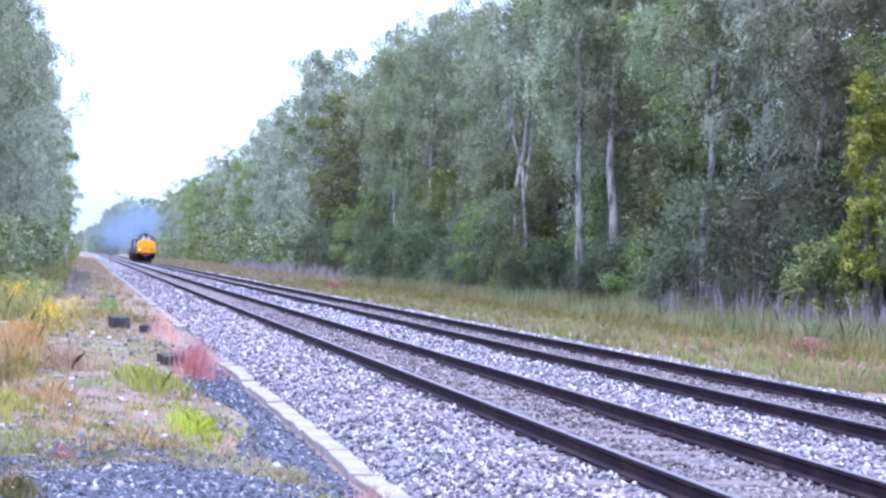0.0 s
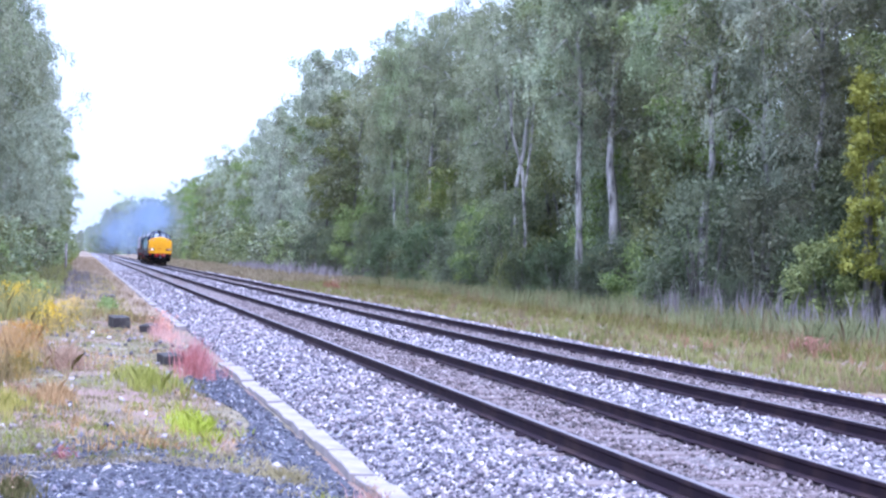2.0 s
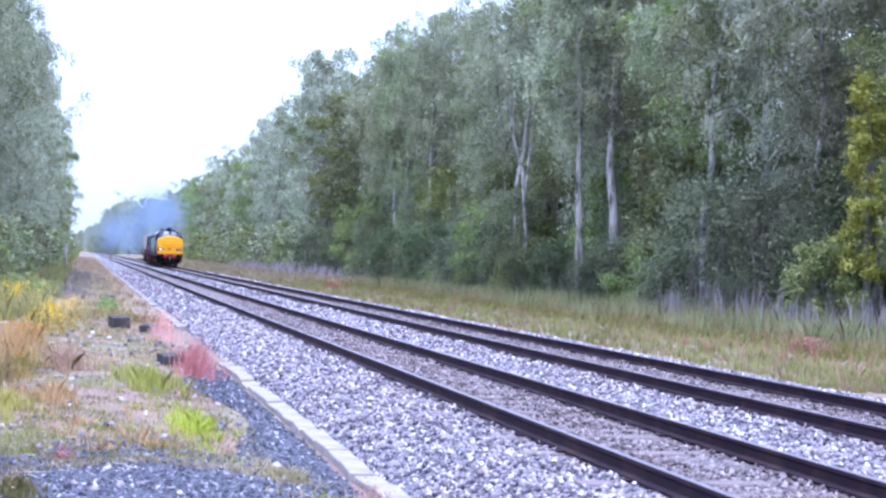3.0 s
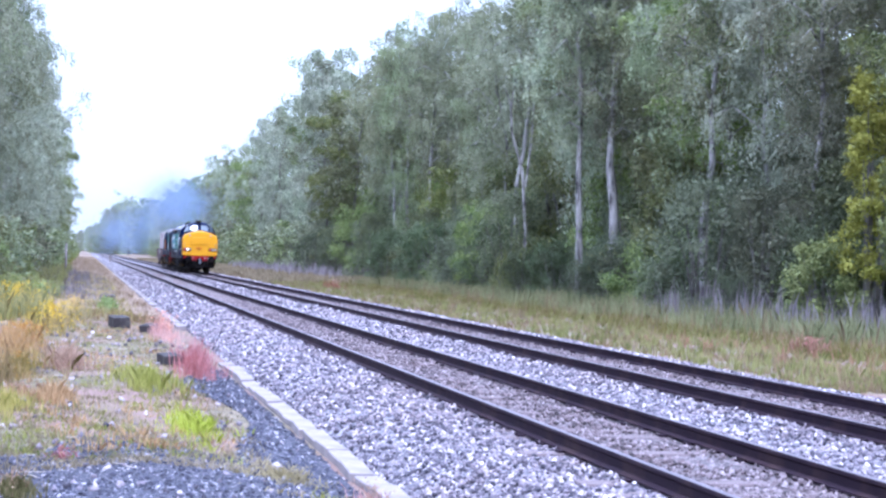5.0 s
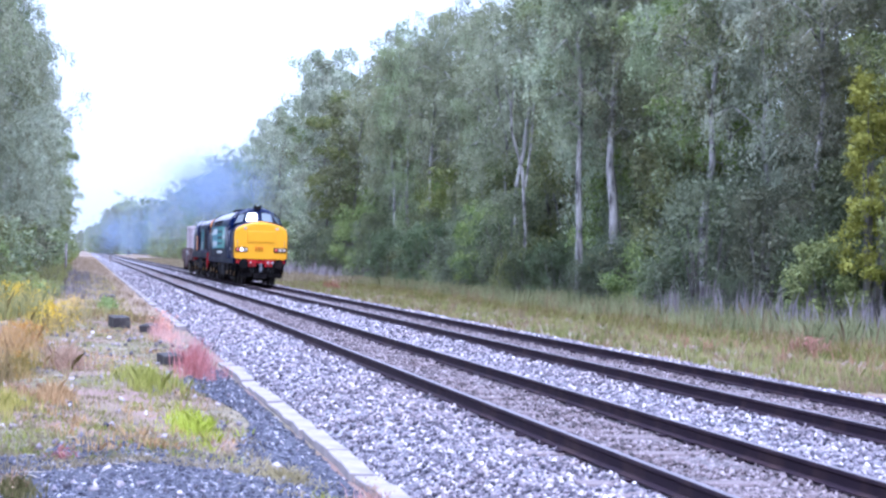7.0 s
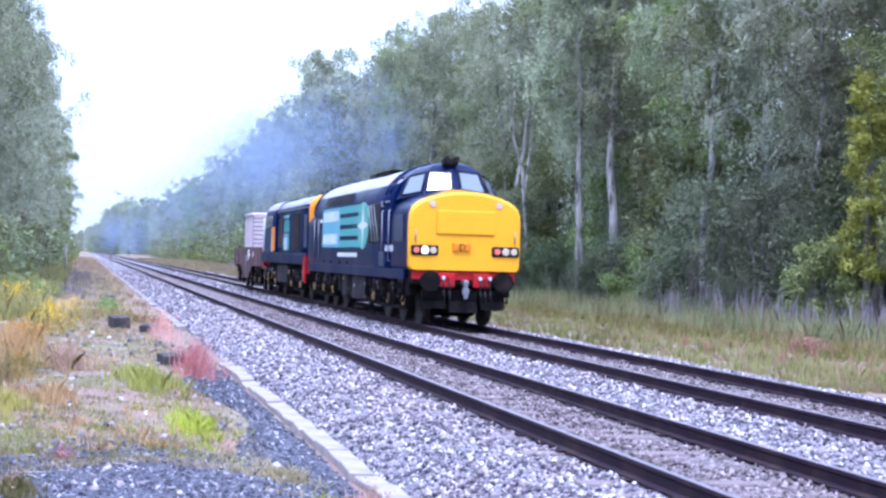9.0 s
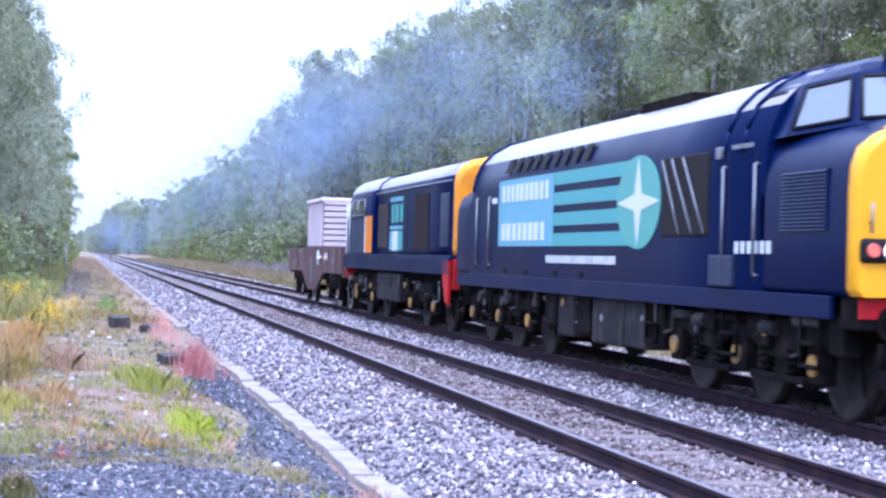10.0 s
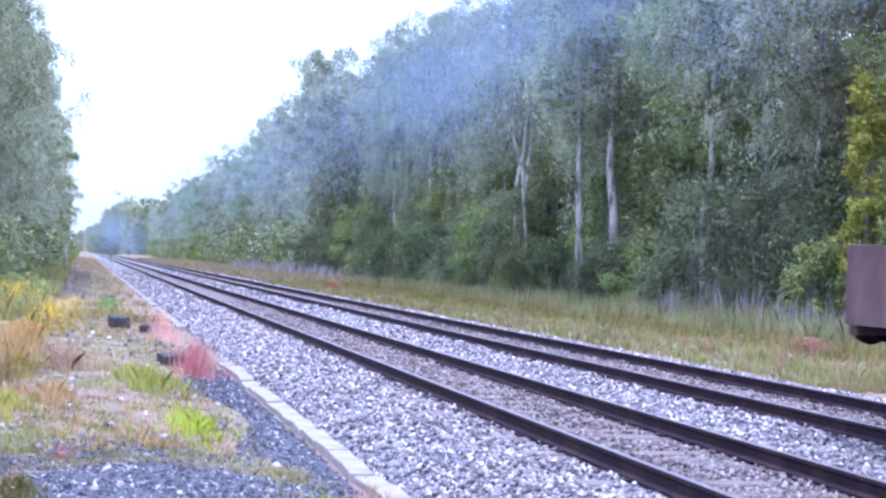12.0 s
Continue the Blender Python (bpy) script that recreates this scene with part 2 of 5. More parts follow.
BX = np.array([2.70, 2.82, 3.0, 3.2, 3.35, 3.55, 3.7, 4.0, 4.43, 5.18, 5.94, 6.3, 6.6, 6.95, 7.3, 7.6, 7.95, 8.7, 9.46, 9.9, 10.2, 10.45, 10.7, 11.0, 11.4, 12.0, 12.5, 12.7])
BY = np.concatenate([[-60, -20], np.arange(0, 80, 0.5), np.arange(80, 300, 6.0), np.arange(300, 1001, 50.0)])
BED = sheet("track_ballast", BX, BY, bed_height, M_BALLAST)
BED.data.materials.append(M_BALLAST_PINK)
mid_x = (BX[:-1] + BX[1:]) / 2
rusty = (((mid_x > 4.43) & (mid_x < 5.94)) | ((mid_x > 7.95) & (mid_x < 9.46))).astype(np.int32)
BED.data.polygons.foreach_set("material_index", np.tile(rusty, len(BY) - 1))
tagged(BED, "pale grey crushed stone ballast bed under two tracks", "ballast", kind="structure")


def scatter_stones(name, n, xr, yr, height, sizes, material, label, keep=None):
    """Loose stones: eight-sided chips, turned and squeezed at random, lying on a surface."""
    x = RNG.uniform(*xr, n)
    y = yr[0] + (yr[1] - yr[0]) * RNG.uniform(0, 1, n) ** 1.5
    if keep is not None:
        k = keep(x, y)
        x, y = x[k], y[k]
        n = len(x)
    s = RNG.uniform(*sizes, n) * (1 + 0.5 * (y - yr[0]) / (yr[1] - yr[0]))
    base = np.array([[1, 0, 0], [-1, 0, 0], [0, 1, 0], [0, -1, 0], [0, 0, 1], [0, 0, -1]], float)
    tri = np.array([[0, 2, 4], [2, 1, 4], [1, 3, 4], [3, 0, 4], [2, 0, 5], [1, 2, 5], [3, 1, 5], [0, 3, 5]])
    v = base[None] * RNG.uniform(0.55, 1.25, (n, 6, 1)) + RNG.normal(0, 0.22, (n, 6, 3))
    q = RNG.normal(size=(n, 4))
    q /= np.linalg.norm(q, axis=1, keepdims=True)
    a, b, c, d = q.T
    rot = np.stack([1 - 2 * (c * c + d * d), 2 * (b * c - a * d), 2 * (b * d + a * c), 2 * (b * c + a * d), 1 - 2 * (b * b + d * d), 2 * (c * d - a * b),
                    2 * (b * d - a * c), 2 * (c * d + a * b), 1 - 2 * (b * b + c * c)], 1).reshape(n, 3, 3)
    v = np.einsum("nij,nkj->nki", rot, v * s[:, None, None])
    z = height(x, y) + s * RNG.uniform(0.1, 0.6, n)
    v += np.stack([x, y, z], 1)[:, None, :]
    f = (tri[None] + 6 * np.arange(n)[:, None, None]).reshape(-1, 3)
    ob = new(name, arrays_mesh(name, v.reshape(-1, 3), f, [material]))
    return tagged(ob, label, "stones", kind="stuff")


def between_rails(x):
    return ((x > RAILS[0] + 0.06) & (x < RAILS[1] - 0.06)) | ((x > RAILS[2] + 0.06) & (x < RAILS[3] - 0.06))


def off_rails(x):
    return np.min(np.abs(np.asarray(x)[..., None] - np.array(RAILS)), -1) > 0.07


scatter_stones("ballast_stones", 84000, (2.72, 12.2), (10, 52), bed_height, (0.014, 0.034), M_STONE, "loose pale grey and white broken ballast stones", lambda x, y: ~between_rails(x) & off_rails(x))
scatter_stones("far_ballast_stones", 17000, (2.8, 12.2), (50, 150), bed_height, (0.032, 0.06), M_STONE, "pale ballast stones farther along the line", lambda x, y: ~between_rails(x) & off_rails(x))
scatter_stones("rusty_ballast_stones", 38000, (4.5, 9.4), (10, 60), lambda x, y: bed_height(x, y) + 0.004, (0.014, 0.03), M_STONE_PINK, "rust-stained ballast stones between the rails", lambda x, y: between_rails(x) & off_rails(x))


# ---- tracks ----
def rail_profile(w=1.0):
    half = [(0.0, 0.0), (0.030, -0.002), (0.036, -0.012), (0.036, -0.035), (0.010, -0.05), (0.010, -0.125), (0.07, -0.145), (0.07, -0.158)]
    return half + [(-x, z) for x, z in reversed(half[1:])]


def build_rail(track, x):
    bm = bm_new()
    prism(bm, [(x + u, z) for u, z in rail_profile()], -60, 980, "y")
    bm.normal_update()
    for f in bm.faces:
        if f.normal.z > 0.8 and f.calc_center_median().z > -0.02:
            f.material_index = 1
    return part("rail", bm, [M_RAIL, M_RAIL_TOP], track)


def sleeper_mesh():
    bm = bm_new()
    prism(bm, [(-0.15, -0.36), (0.15, -0.36), (0.13, -0.18), (0.115, -0.166), (-0.115, -0.166), (-0.13, -0.18)], -1.25, 1.25, "x")
    for x in (-0.7535, 0.7535):
        for s in (-1, 1):
            box(bm, x + s * 0.10 - 0.035, x + s * 0.10 + 0.035, -0.06, 0.06, -0.167, -0.142, 0, 1)
    me = bpy.data.meshes.new("sleeper")
    bm.to_mesh(me)
    bm.free()
    me.materials.append(M_SLEEPER)
    me.materials.append(M_RAIL)
    return me


SLEEPER = sleeper_mesh()


def build_track(xc, label, shift):
    track = tagged(new("railway_track"), label, "railway track", "the two tracks", "structure")
    for x in (xc - 0.7535, xc + 0.7535):
        build_rail(track, x)
    for i in range(190):
        y = 8 + shift + i * 0.66
        shared("sleeper", SLEEPER, track, pose(xc + RND.uniform(-0.02, 0.02), y, RND.uniform(-0.026, -0.006), 0, 0, RND.uniform(-0.6, 0.6)))
    return track


build_track(NEAR_TRACK, "rusty running rails on worn concrete sleepers", 0.0)
build_track(FAR_TRACK, "rusty rails of the line the train runs on", 0.3)


def build_trough():
    trough = tagged(new("cable_trough"), "weathered pale concrete lineside trough with flat lids", "cable trough", kind="structure")
    for i in range(150):
        y = 9 + i * 0.92
        if 30.2 < y < 44 or (60 < y < 62):
            continue
        bm = bm_new()
        box(bm, -0.115, 0.115, -0.452, 0.452, -0.09, 0.035, 0.012)
        part("lid", bm, M_CONCRETE, trough).matrix_basis = pose(2.60 + RND.uniform(-0.02, 0.02), y, -0.452 + RND.uniform(-0.025, 0.02), RND.uniform(-1.4, 1.4), RND.uniform(-5, 5), RND.uniform(-2.4, 2.4))
    return trough


build_trough()


# ---- trees ----
def tube(path, radii, seg=7):
    """Corners and quads of a tapering tube along a path."""
    vs, fs = [], []
    path = [Vector(p) for p in path]
    for i, p in enumerate(path):
        d = (path[min(i + 1, len(path) - 1)] - path[max(i - 1, 0)]).normalized()
        a = d.orthogonal().normalized()
        b = d.cross(a)
        for k in range(seg):
            an = 2 * math.pi * k / seg
            vs.append(p + (a * math.cos(an) + b * math.sin(an)) * radii[i])
    for i in range(len(path) - 1):
        for k in range(seg):
            fs.append((i * seg + k, i * seg + (k + 1) % seg, (i + 1) * seg + (k + 1) % seg, (i + 1) * seg + k))
    return vs, fs


def leaf_cards(centres, size, rng, droop=0.0, slim=1.0):
    """Small pointed leaves, two to a centre, each turned at random."""
    n = 2 * len(centres)
    centres = np.repeat(centres, 2, 0) + rng.normal(0, size * 0.7, (n, 3))
    u = rng.normal(size=(n, 3))
    u[:, 2] -= droop * 1.6
    u /= np.linalg.norm(u, axis=1, keepdims=True)
    w = np.cross(u, rng.normal(size=(n, 3)))
    w /= np.linalg.norm(w, axis=1, keepdims=True)
    s = size * rng.uniform(0.5, 1.2, (n, 1))
    w = w * slim
    v = np.stack([centres - u * s * 0.8 + w * s * 0.45, centres + u * s, centres - u * s * 0.6 - w * s * 0.5], 1)
    return v.reshape(-1, 3), np.arange(3 * n).reshape(n, 3)


def tree_proto(seed, h, spread, limbs, clumps, leaves, leaf, first=0.18, weep=1.0, lean=0.4, r0=0.16, leafmat=None, bark=None, name="birch_tree", label="", top_bias=0.8, per=8):
    """One tree: tapered trunk with limbs, and a crown of hanging sprays of small leaves."""
    rng = np.random.default_rng(seed)
    tree = thing(name, label, "tree", "trees beside the line")
    ang = rng.uniform(0, 6.28)
    bend = Vector((math.cos(ang), math.sin(ang), 0)) * lean
    path = [Vector((0, 0, -0.3)) + bend * h * 0.12 * (i / 9) ** 2 + Vector((rng.normal(0, 0.1), rng.normal(0, 0.1), 0)) * min(i, 3) * 0.5 + Vector((0, 0, (h + 0.1) * i / 9)) for i in range(10)]
    verts, faces = tube(path, [r0 * (1 - 0.93 * i / 9) + 0.012 for i in range(10)], 9)
    pts = []
    for k in range(limbs):
        f = first + (0.97 - first) * ((k + rng.uniform(0, 0.9)) / limbs) ** top_bias
        s = f * 9
        i = min(int(s), 8)
        base = path[i].lerp(path[i + 1], s - i)
        reach = spread * (0.35 + 0.65 * math.sin(math.pi * min(1, (1 - f) * 1.35 + 0.12)) ** 0.8) * rng.uniform(0.6, 1.25)
        a = k * 2.4 + rng.uniform(-0.6, 0.6)
        out = Vector((math.cos(a), math.sin(a), 0))
        rise = rng.uniform(0.3, 0.95) * reach * (0.5 + f * 0.5)
        mid = base + out * reach * 0.5 + Vector((0, 0, rise * 0.7))
        tip = base + out * reach + Vector((0, 0, rise - weep * reach * 0.35))
        v, fc = tube([base, mid, tip], [r0 * 0.32 * (1 - f * 0.6) + 0.01, r0 * 0.18 + 0.006, 0.008], 5)
        o = len(verts)
        verts += v
        faces += [tuple(o + q for q in g) for g in fc]
        for c in range(clumps):
            # a bough: a domed tuft whose twigs hang like strings from its rim
            t = (c + rng.uniform(0.45, 1.1)) / clumps
            p = np.array((base.lerp(mid, t * 2) if t < 0.5 else mid.lerp(tip, t * 2 - 1)) + Vector(rng.normal(0, 0.12 * spread, 3)))
            wide = (0.45 + 0.15 * spread) * rng.uniform(0.6, 1.3)
            m = int(leaves * rng.uniform(0.6, 1.4))
            q, an = np.sqrt(rng.uniform(0, 1, m)), rng.uniform(0, 6.28, m)
            tuft = np.stack([wide * q * np.cos(an), wide * q * np.sin(an), wide * 0.6 * np.sqrt(1 - q * q) + rng.normal(0, 0.08, m)], 1)
            hang = (0.25 + weep * (0.3 + 0.8 * q) * rng.uniform(0.2, 1.5, m))[:, None] * rng.uniform(0, 1, (m, per))
            twig = p + np.repeat(tuft[:, None, :], per, 1) + rng.normal(0, 0.045, (m, per, 3))
            twig[:, :, 2] -= hang
            pts.append(twig.reshape(-1, 3))
    me = bpy.data.meshes.new("trunk")
    me.from_pydata([tuple(v) for v in verts], [], faces)
    me.polygons.foreach_set("use_smooth", np.ones(len(faces), bool))
    me.materials.append(bark or M_BARK)
    new("trunk", me).parent = tree
    c = np.concatenate(pts)
    v, f = leaf_cards(c, leaf, rng, 0.7 * weep, 0.7)
    crown = new("crown", arrays_mesh("crown", v, f, [leafmat or M_LEAF]))
    crown.parent = tree
    return tree


def plant_row(protos, places):
    """Sets copies of the prototypes at (x, y, scale, which)."""
    for x, y, s, k in places:
        src = protos[k % len(protos)]
        z = float(ground_height(np.array(x), np.array(y))) - 0.02
        ob = copy_thing(src, pose(x, y, z, 0, 0, RND.uniform(0, 360)))
        ob.scale = (s * RND.uniform(0.9, 1.1), s * RND.uniform(0.9, 1.1), s)


def retire(protos):
    for p in protos:
        for o in (*p.children_recursive, p):
            bpy.data.objects.remove(o)


BIRCH = "tall silver birch with drooping grey-green leaves"
near_trees = [
    tree_proto(11, 20, 3.0, 28, 3, 26, 0.105, 0.09, 1.1, 0.5, 0.15, label=BIRCH),
    tree_proto(12, 18, 3.6, 25, 3, 28, 0.105, 0.12, 1.3, 0.8, 0.14, M_LEAF_HAZED, label=BIRCH),
    tree_proto(13, 21, 3.3, 29, 3, 26, 0.105, 0.07, 0.9, 0.3, 0.16, label=BIRCH),
    tree_proto(14, 17, 3.8, 24, 3, 30, 0.115, 0.06, 0.3, 0.4, 0.18, M_LEAF_WARM, M_BARK_DARK, "oak_tree", "leafy oak with dull green leaves at the wood's edge"),
]
far_trees = [
    tree_proto(21, 20, 3.4, 24, 2, 18, 0.20, 0.05, 1.0, 0.4, 0.15, M_LEAF_HAZED, M_BARK_DARK, label=BIRCH, per=6),
    tree_proto(22, 19, 3.7, 24, 2, 18, 0.20, 0.04, 1.2, 0.4, 0.15, M_LEAF_HAZED, M_BARK_DARK, label=BIRCH, per=6),
    tree_proto(23, 18, 4.0, 24, 2, 19, 0.21, 0.04, 0.4, 0.3, 0.16, M_LEAF_WARM, M_BARK_DARK, "oak_tree", "leafy oak with dull green leaves far along the line", per=6),
]
right_near, right_back = [], []
y = 44.0
while y < 150:
    right_near.append((27.0 + RND.uniform(-1.0, 1.5), y, RND.uniform(0.84, 1.05), RND.choice((0, 1, 2, 0, 1, 2, 3))))
    y += RND.uniform(3.4, 6.2)
y = 52.0
while y < 160:
    right_back.append((31.5 + RND.uniform(-1.4, 1.4), y, RND.uniform(0.95, 1.12), RND.randrange(3)))
    y += RND.uniform(4.5, 6.0)
plant_row(near_trees, right_near)
right_far = []
y = 152.0
while y < 640:
    right_far.append((26.5 + RND.uniform(-1.5, 2), y, RND.uniform(1.05, 1.32) * (1 - 0.0004 * y), RND.randrange(3)))
    right_far.append((31 + RND.uniform(-1.5, 2), y + 3, RND.uniform(1.05, 1.32) * (1 - 0.0004 * y), RND.randrange(3)))
    y += RND.uniform(5.0, 7.5) * (1 + y / 500)
for x in (36, 42):
    y = 50.0
    while y < 260:
        right_far.append((x + RND.uniform(-2, 2), y, RND.uniform(0.9, 1.1), RND.randrange(3)))
        y += RND.uniform(6, 9)
for k in range(16):
    right_far.append((RND.uniform(-9, 5), RND.uniform(1010, 1150), RND.uniform(0.5, 0.75), k))
# the wood that closes the view where the line bends away
for k in range(64):
    x = RND.uniform(8, 46)
    right_far.append((x, RND.uniform(700, 1000), RND.uniform(1.18, 1.4) * min(1.0, 0.62 + (x - 8) / 22), k))
for k in range(22):
    right_far.append((RND.uniform(2, 14), RND.uniform(1010, 1200), RND.uniform(0.7, 1.0), k))
right_far += [(26.8, 191, 1.32, 0), (27.5, 196, 1.25, 1), (27.6, 187.5, 1.2, 1), (28.2, 193, 1.3, 0)]
left = []
y = 78.0
while y < 420:
    left.append((-5.3 + RND.uniform(-0.8, 0.5) - (0.5 if y < 100 else 0), y, RND.uniform(0.8, 1.0), RND.randrange(3)))
    left.append((-9.0 + RND.uniform(-1, 1), y + 2, RND.uniform(0.9, 1.1), RND.randrange(3)))
    y += RND.uniform(5, 8) * (1 + y / 400)
plant_row(near_trees, [p for p in left if p[1] < 130])
plant_row(far_trees, [p for p in left if p[1] >= 130] + right_far + right_back)
retire(near_trees)
retire(far_trees)


# ---- undergrowth ----
def shrub_proto(seed, h, r, clumps, leaves, leaf, leafmat, name, label, category="shrub", group="", low=0.08):
    """A bush: several stems from the ground and a rounded, gappy mass of leaves down to the base."""
    rng = np.random.default_rng(seed)
    bush = thing(name, label, category, group)
    verts, faces, pts = [], [], []
    for k in range(clumps):
        a = rng.uniform(0, 6.28)
        f = rng.uniform(low, 1.0)
        rr = r * math.sqrt(rng.uniform(0.02, 1)) * (1 - 0.75 * max(0, f - 0.35) ** 1.3)
        tip = Vector((rr * math.cos(a), rr * math.sin(a), h * f))
        if k < 14:
            base = Vector((0.15 * r * math.cos(a), 0.15 * r * math.sin(a), -0.1))
            v, fc = tube([base, base.lerp(tip, 0.5) + Vector((0, 0, 0.1 * h)), tip], [0.035 * h / 3, 0.025 * h / 3, 0.008], 5)
            o = len(verts)
            verts += v
            faces += [tuple(o + q for q in g) for g in fc]
        m = int(leaves * rng.uniform(0.5, 1.5))
        pts.append(rng.normal(size=(m, 3)) * np.array([0.13, 0.13, 0.10]) * r * rng.uniform(0.6, 1.5) + np.array(tip))
    me = bpy.data.meshes.new("stem")
    me.from_pydata([tuple(v) for v in verts], [], faces)
    me.materials.append(M_BARK_DARK)
    stems = tagged(new("stem", me), kind="stuff")
    stems.parent = bush
    c = np.concatenate(pts)
    c[:, 2] = np.maximum(c[:, 2], 0.02)
    v, f = leaf_cards(c, leaf, rng, 0.2)
    new("foliage", arrays_mesh("foliage", v, f, [leafmat])).parent = bush
    return bush


SHRUB = "dense dark green shrub under the birches"
shrubs = [
    shrub_proto(31, 4.2, 2.3, 40, 95, 0.085, M_LEAF_SHRUB, "shrub", SHRUB, group="shrubs along the wood"),
    shrub_proto(32, 5.4, 2.4, 42, 95, 0.09, M_LEAF_SAGE, "shrub", "grey-green sapling thicket at the wood's edge", group="shrubs along the wood"),
    shrub_proto(33, 3.2, 2.0, 33, 95, 0.08, M_LEAF_WARM, "shrub", "fresh green bush at the wood's edge", group="shrubs along the wood"),
    shrub_proto(34, 7.0, 2.6, 53, 95, 0.10, M_LEAF_WARM, "shrub", "tall leafy sapling filling the wood's edge", group="shrubs along the wood"),
]
far_shrubs = [
    shrub_proto(35, 5.0, 2.4, 30, 22, 0.22, M_LEAF, "shrub", "grey-green thicket far along the line", group="shrubs along the wood"),
    shrub_proto(36, 4.0, 2.3, 30, 22, 0.22, M_LEAF_WARM, "shrub", "green thicket far along the line", group="shrubs along the wood"),
]
spots, far_spots = [], []
y = 46.0
while y < 175:
    spots.append((24.8 + RND.uniform(-0.9, 0.6), y, RND.uniform(0.75, 1.1), RND.choice((0, 0, 1, 2, 3))))
    spots.append((28.0 + RND.uniform(-0.8, 0.8), y + 1.2, RND.uniform(1.0, 1.3), RND.choice((0, 1, 3, 3))))
    y += RND.uniform(2.2, 3.2) * (1 + max(0, y - 80) / 90)
spots += [(23.9, 75.5, 0.75, 0), (24.0, 78.5, 0.7, 0), (24.1, 82.0, 0.85, 0), (23.8, 72.0, 0.8, 2), (23.7, 87.0, 0.9, 0)]
for y in range(180, 560, 9):
    far_spots.append((24.6 + RND.uniform(-1, 1), y + RND.uniform(-3, 3), RND.uniform(1.0, 1.5), RND.choice((1, 2, 3))))
for y in range(70, 640, 7):
    far_spots.append((-3.6 + RND.uniform(-0.9, 0.3), y + RND.uniform(-3, 3), RND.uniform(0.5, 0.9), RND.choice((1, 2, 3))))
for k in range(36):
    far_spots.append((RND.uniform(3, 44), RND.uniform(700, 1150), RND.uniform(1.6, 2.4), RND.choice((1, 3))))
plant_row(far_shrubs, far_spots)
retire(far_shrubs)
spots = [p for p in spots if not (p[0] < 26.6 and p[1] < 68)]
spots += [(24.3, 62.0, 0.98, 1), (25.6, 59.0, 0.9, 1), (25.4, 65.5, 0.8, 0), (26.2, 55.0, 0.95, 0), (24.6, 95.0, 0.85, 2), (23.2, 57.0, 0.42, 0), (24.6, 66.5, 0.5, 0), (26.3, 51.0, 0.8, 0), (22.6, 63.5, 0.4, 1)]
spots = [(x, y, s * 0.7, 0) if 70 < y < 88 and x < 26.6 else (x, y, s, k) for x, y, s, k in spots]
plant_row(shrubs, spots)
retire(shrubs)

yellow = shrub_proto(41, 8.3, 1.25, 80, 85, 0.085, M_LEAF_YELLOW, "yellow_green_tree", "young tree with bright yellow-green leaves", "tree", low=0.2)
yellow.matrix_basis = pose(25.1, 49.3, -0.45)
low_green = shrub_proto(42, 3.0, 1.35, 46, 80, 0.085, M_LEAF_WARM, "green_sapling", "fresh green sapling beside the yellow-green tree", "shrub", low=0.2)
low_green.matrix_basis = pose(23.7, 50.0, -0.46)

# birches that stand forward with bare pale stems
for seed, x, y, h, r, first in ((51, 24.2, 78.7, 20, 0.20, 0.42), (52, 25.3, 76.8, 21, 0.26, 0.36), (53, 25.6, 124.0, 21, 0.17, 0.45), (54, 25.4, 136.0, 20, 0.16, 0.5), (55, 26.0, 98.0, 21, 0.18, 0.55), (56, 25.0, 64.0, 20, 0.17, 0.40)):
    t = tree_proto(seed, h, 3.2, 22, 3, 26, 0.105, first, 1.15, 0.5, r, label="silver birch with a bare pale stem and hanging crown")
    t.matrix_basis = pose(x, y, -0.45, 0, 0, seed * 40)

# a broken, forked birch stem that shows white against the wood
fork = thing("dead_birch", "bare forked white birch stem leaning in the wood", "tree")
verts, faces = [], []
for path, rad in (([(0, 0, -0.3), (0.1, 0.3, 4), (-0.2, 0.5, 8.0), (-1.2, 0.4, 10.4), (-1.35, 0.4, 12.2), (-2.0, 0.2, 13.3)], (0.15, 0.13, 0.11, 0.09, 0.07, 0.02)),
                  ([(-1.3, 0.4, 11.9), (-1.15, 0.5, 12.9), (-0.8, 0.7, 14.2)], (0.07, 0.05, 0.02)),
                  ([(0.05, 0.4, 7.0), (0.4, 0.3, 10.0), (0.5, 0.2, 13.0)], (0.10, 0.08, 0.03))):
    v, fc = tube(path, rad, 8)
    o = len(verts)
    verts += v
    faces += [tuple(o + q for q in g) for g in fc]
me = bpy.data.meshes.new("trunk")
me.from_pydata([tuple(v) for v in verts], [], faces)
me.materials.append(M_BARK)
new("trunk", me).parent = fork
fork.matrix_basis = pose(24.7, 91.0, -0.45, 0, 0, 8)
fork.scale = (0.75, 0.75, 0.9)


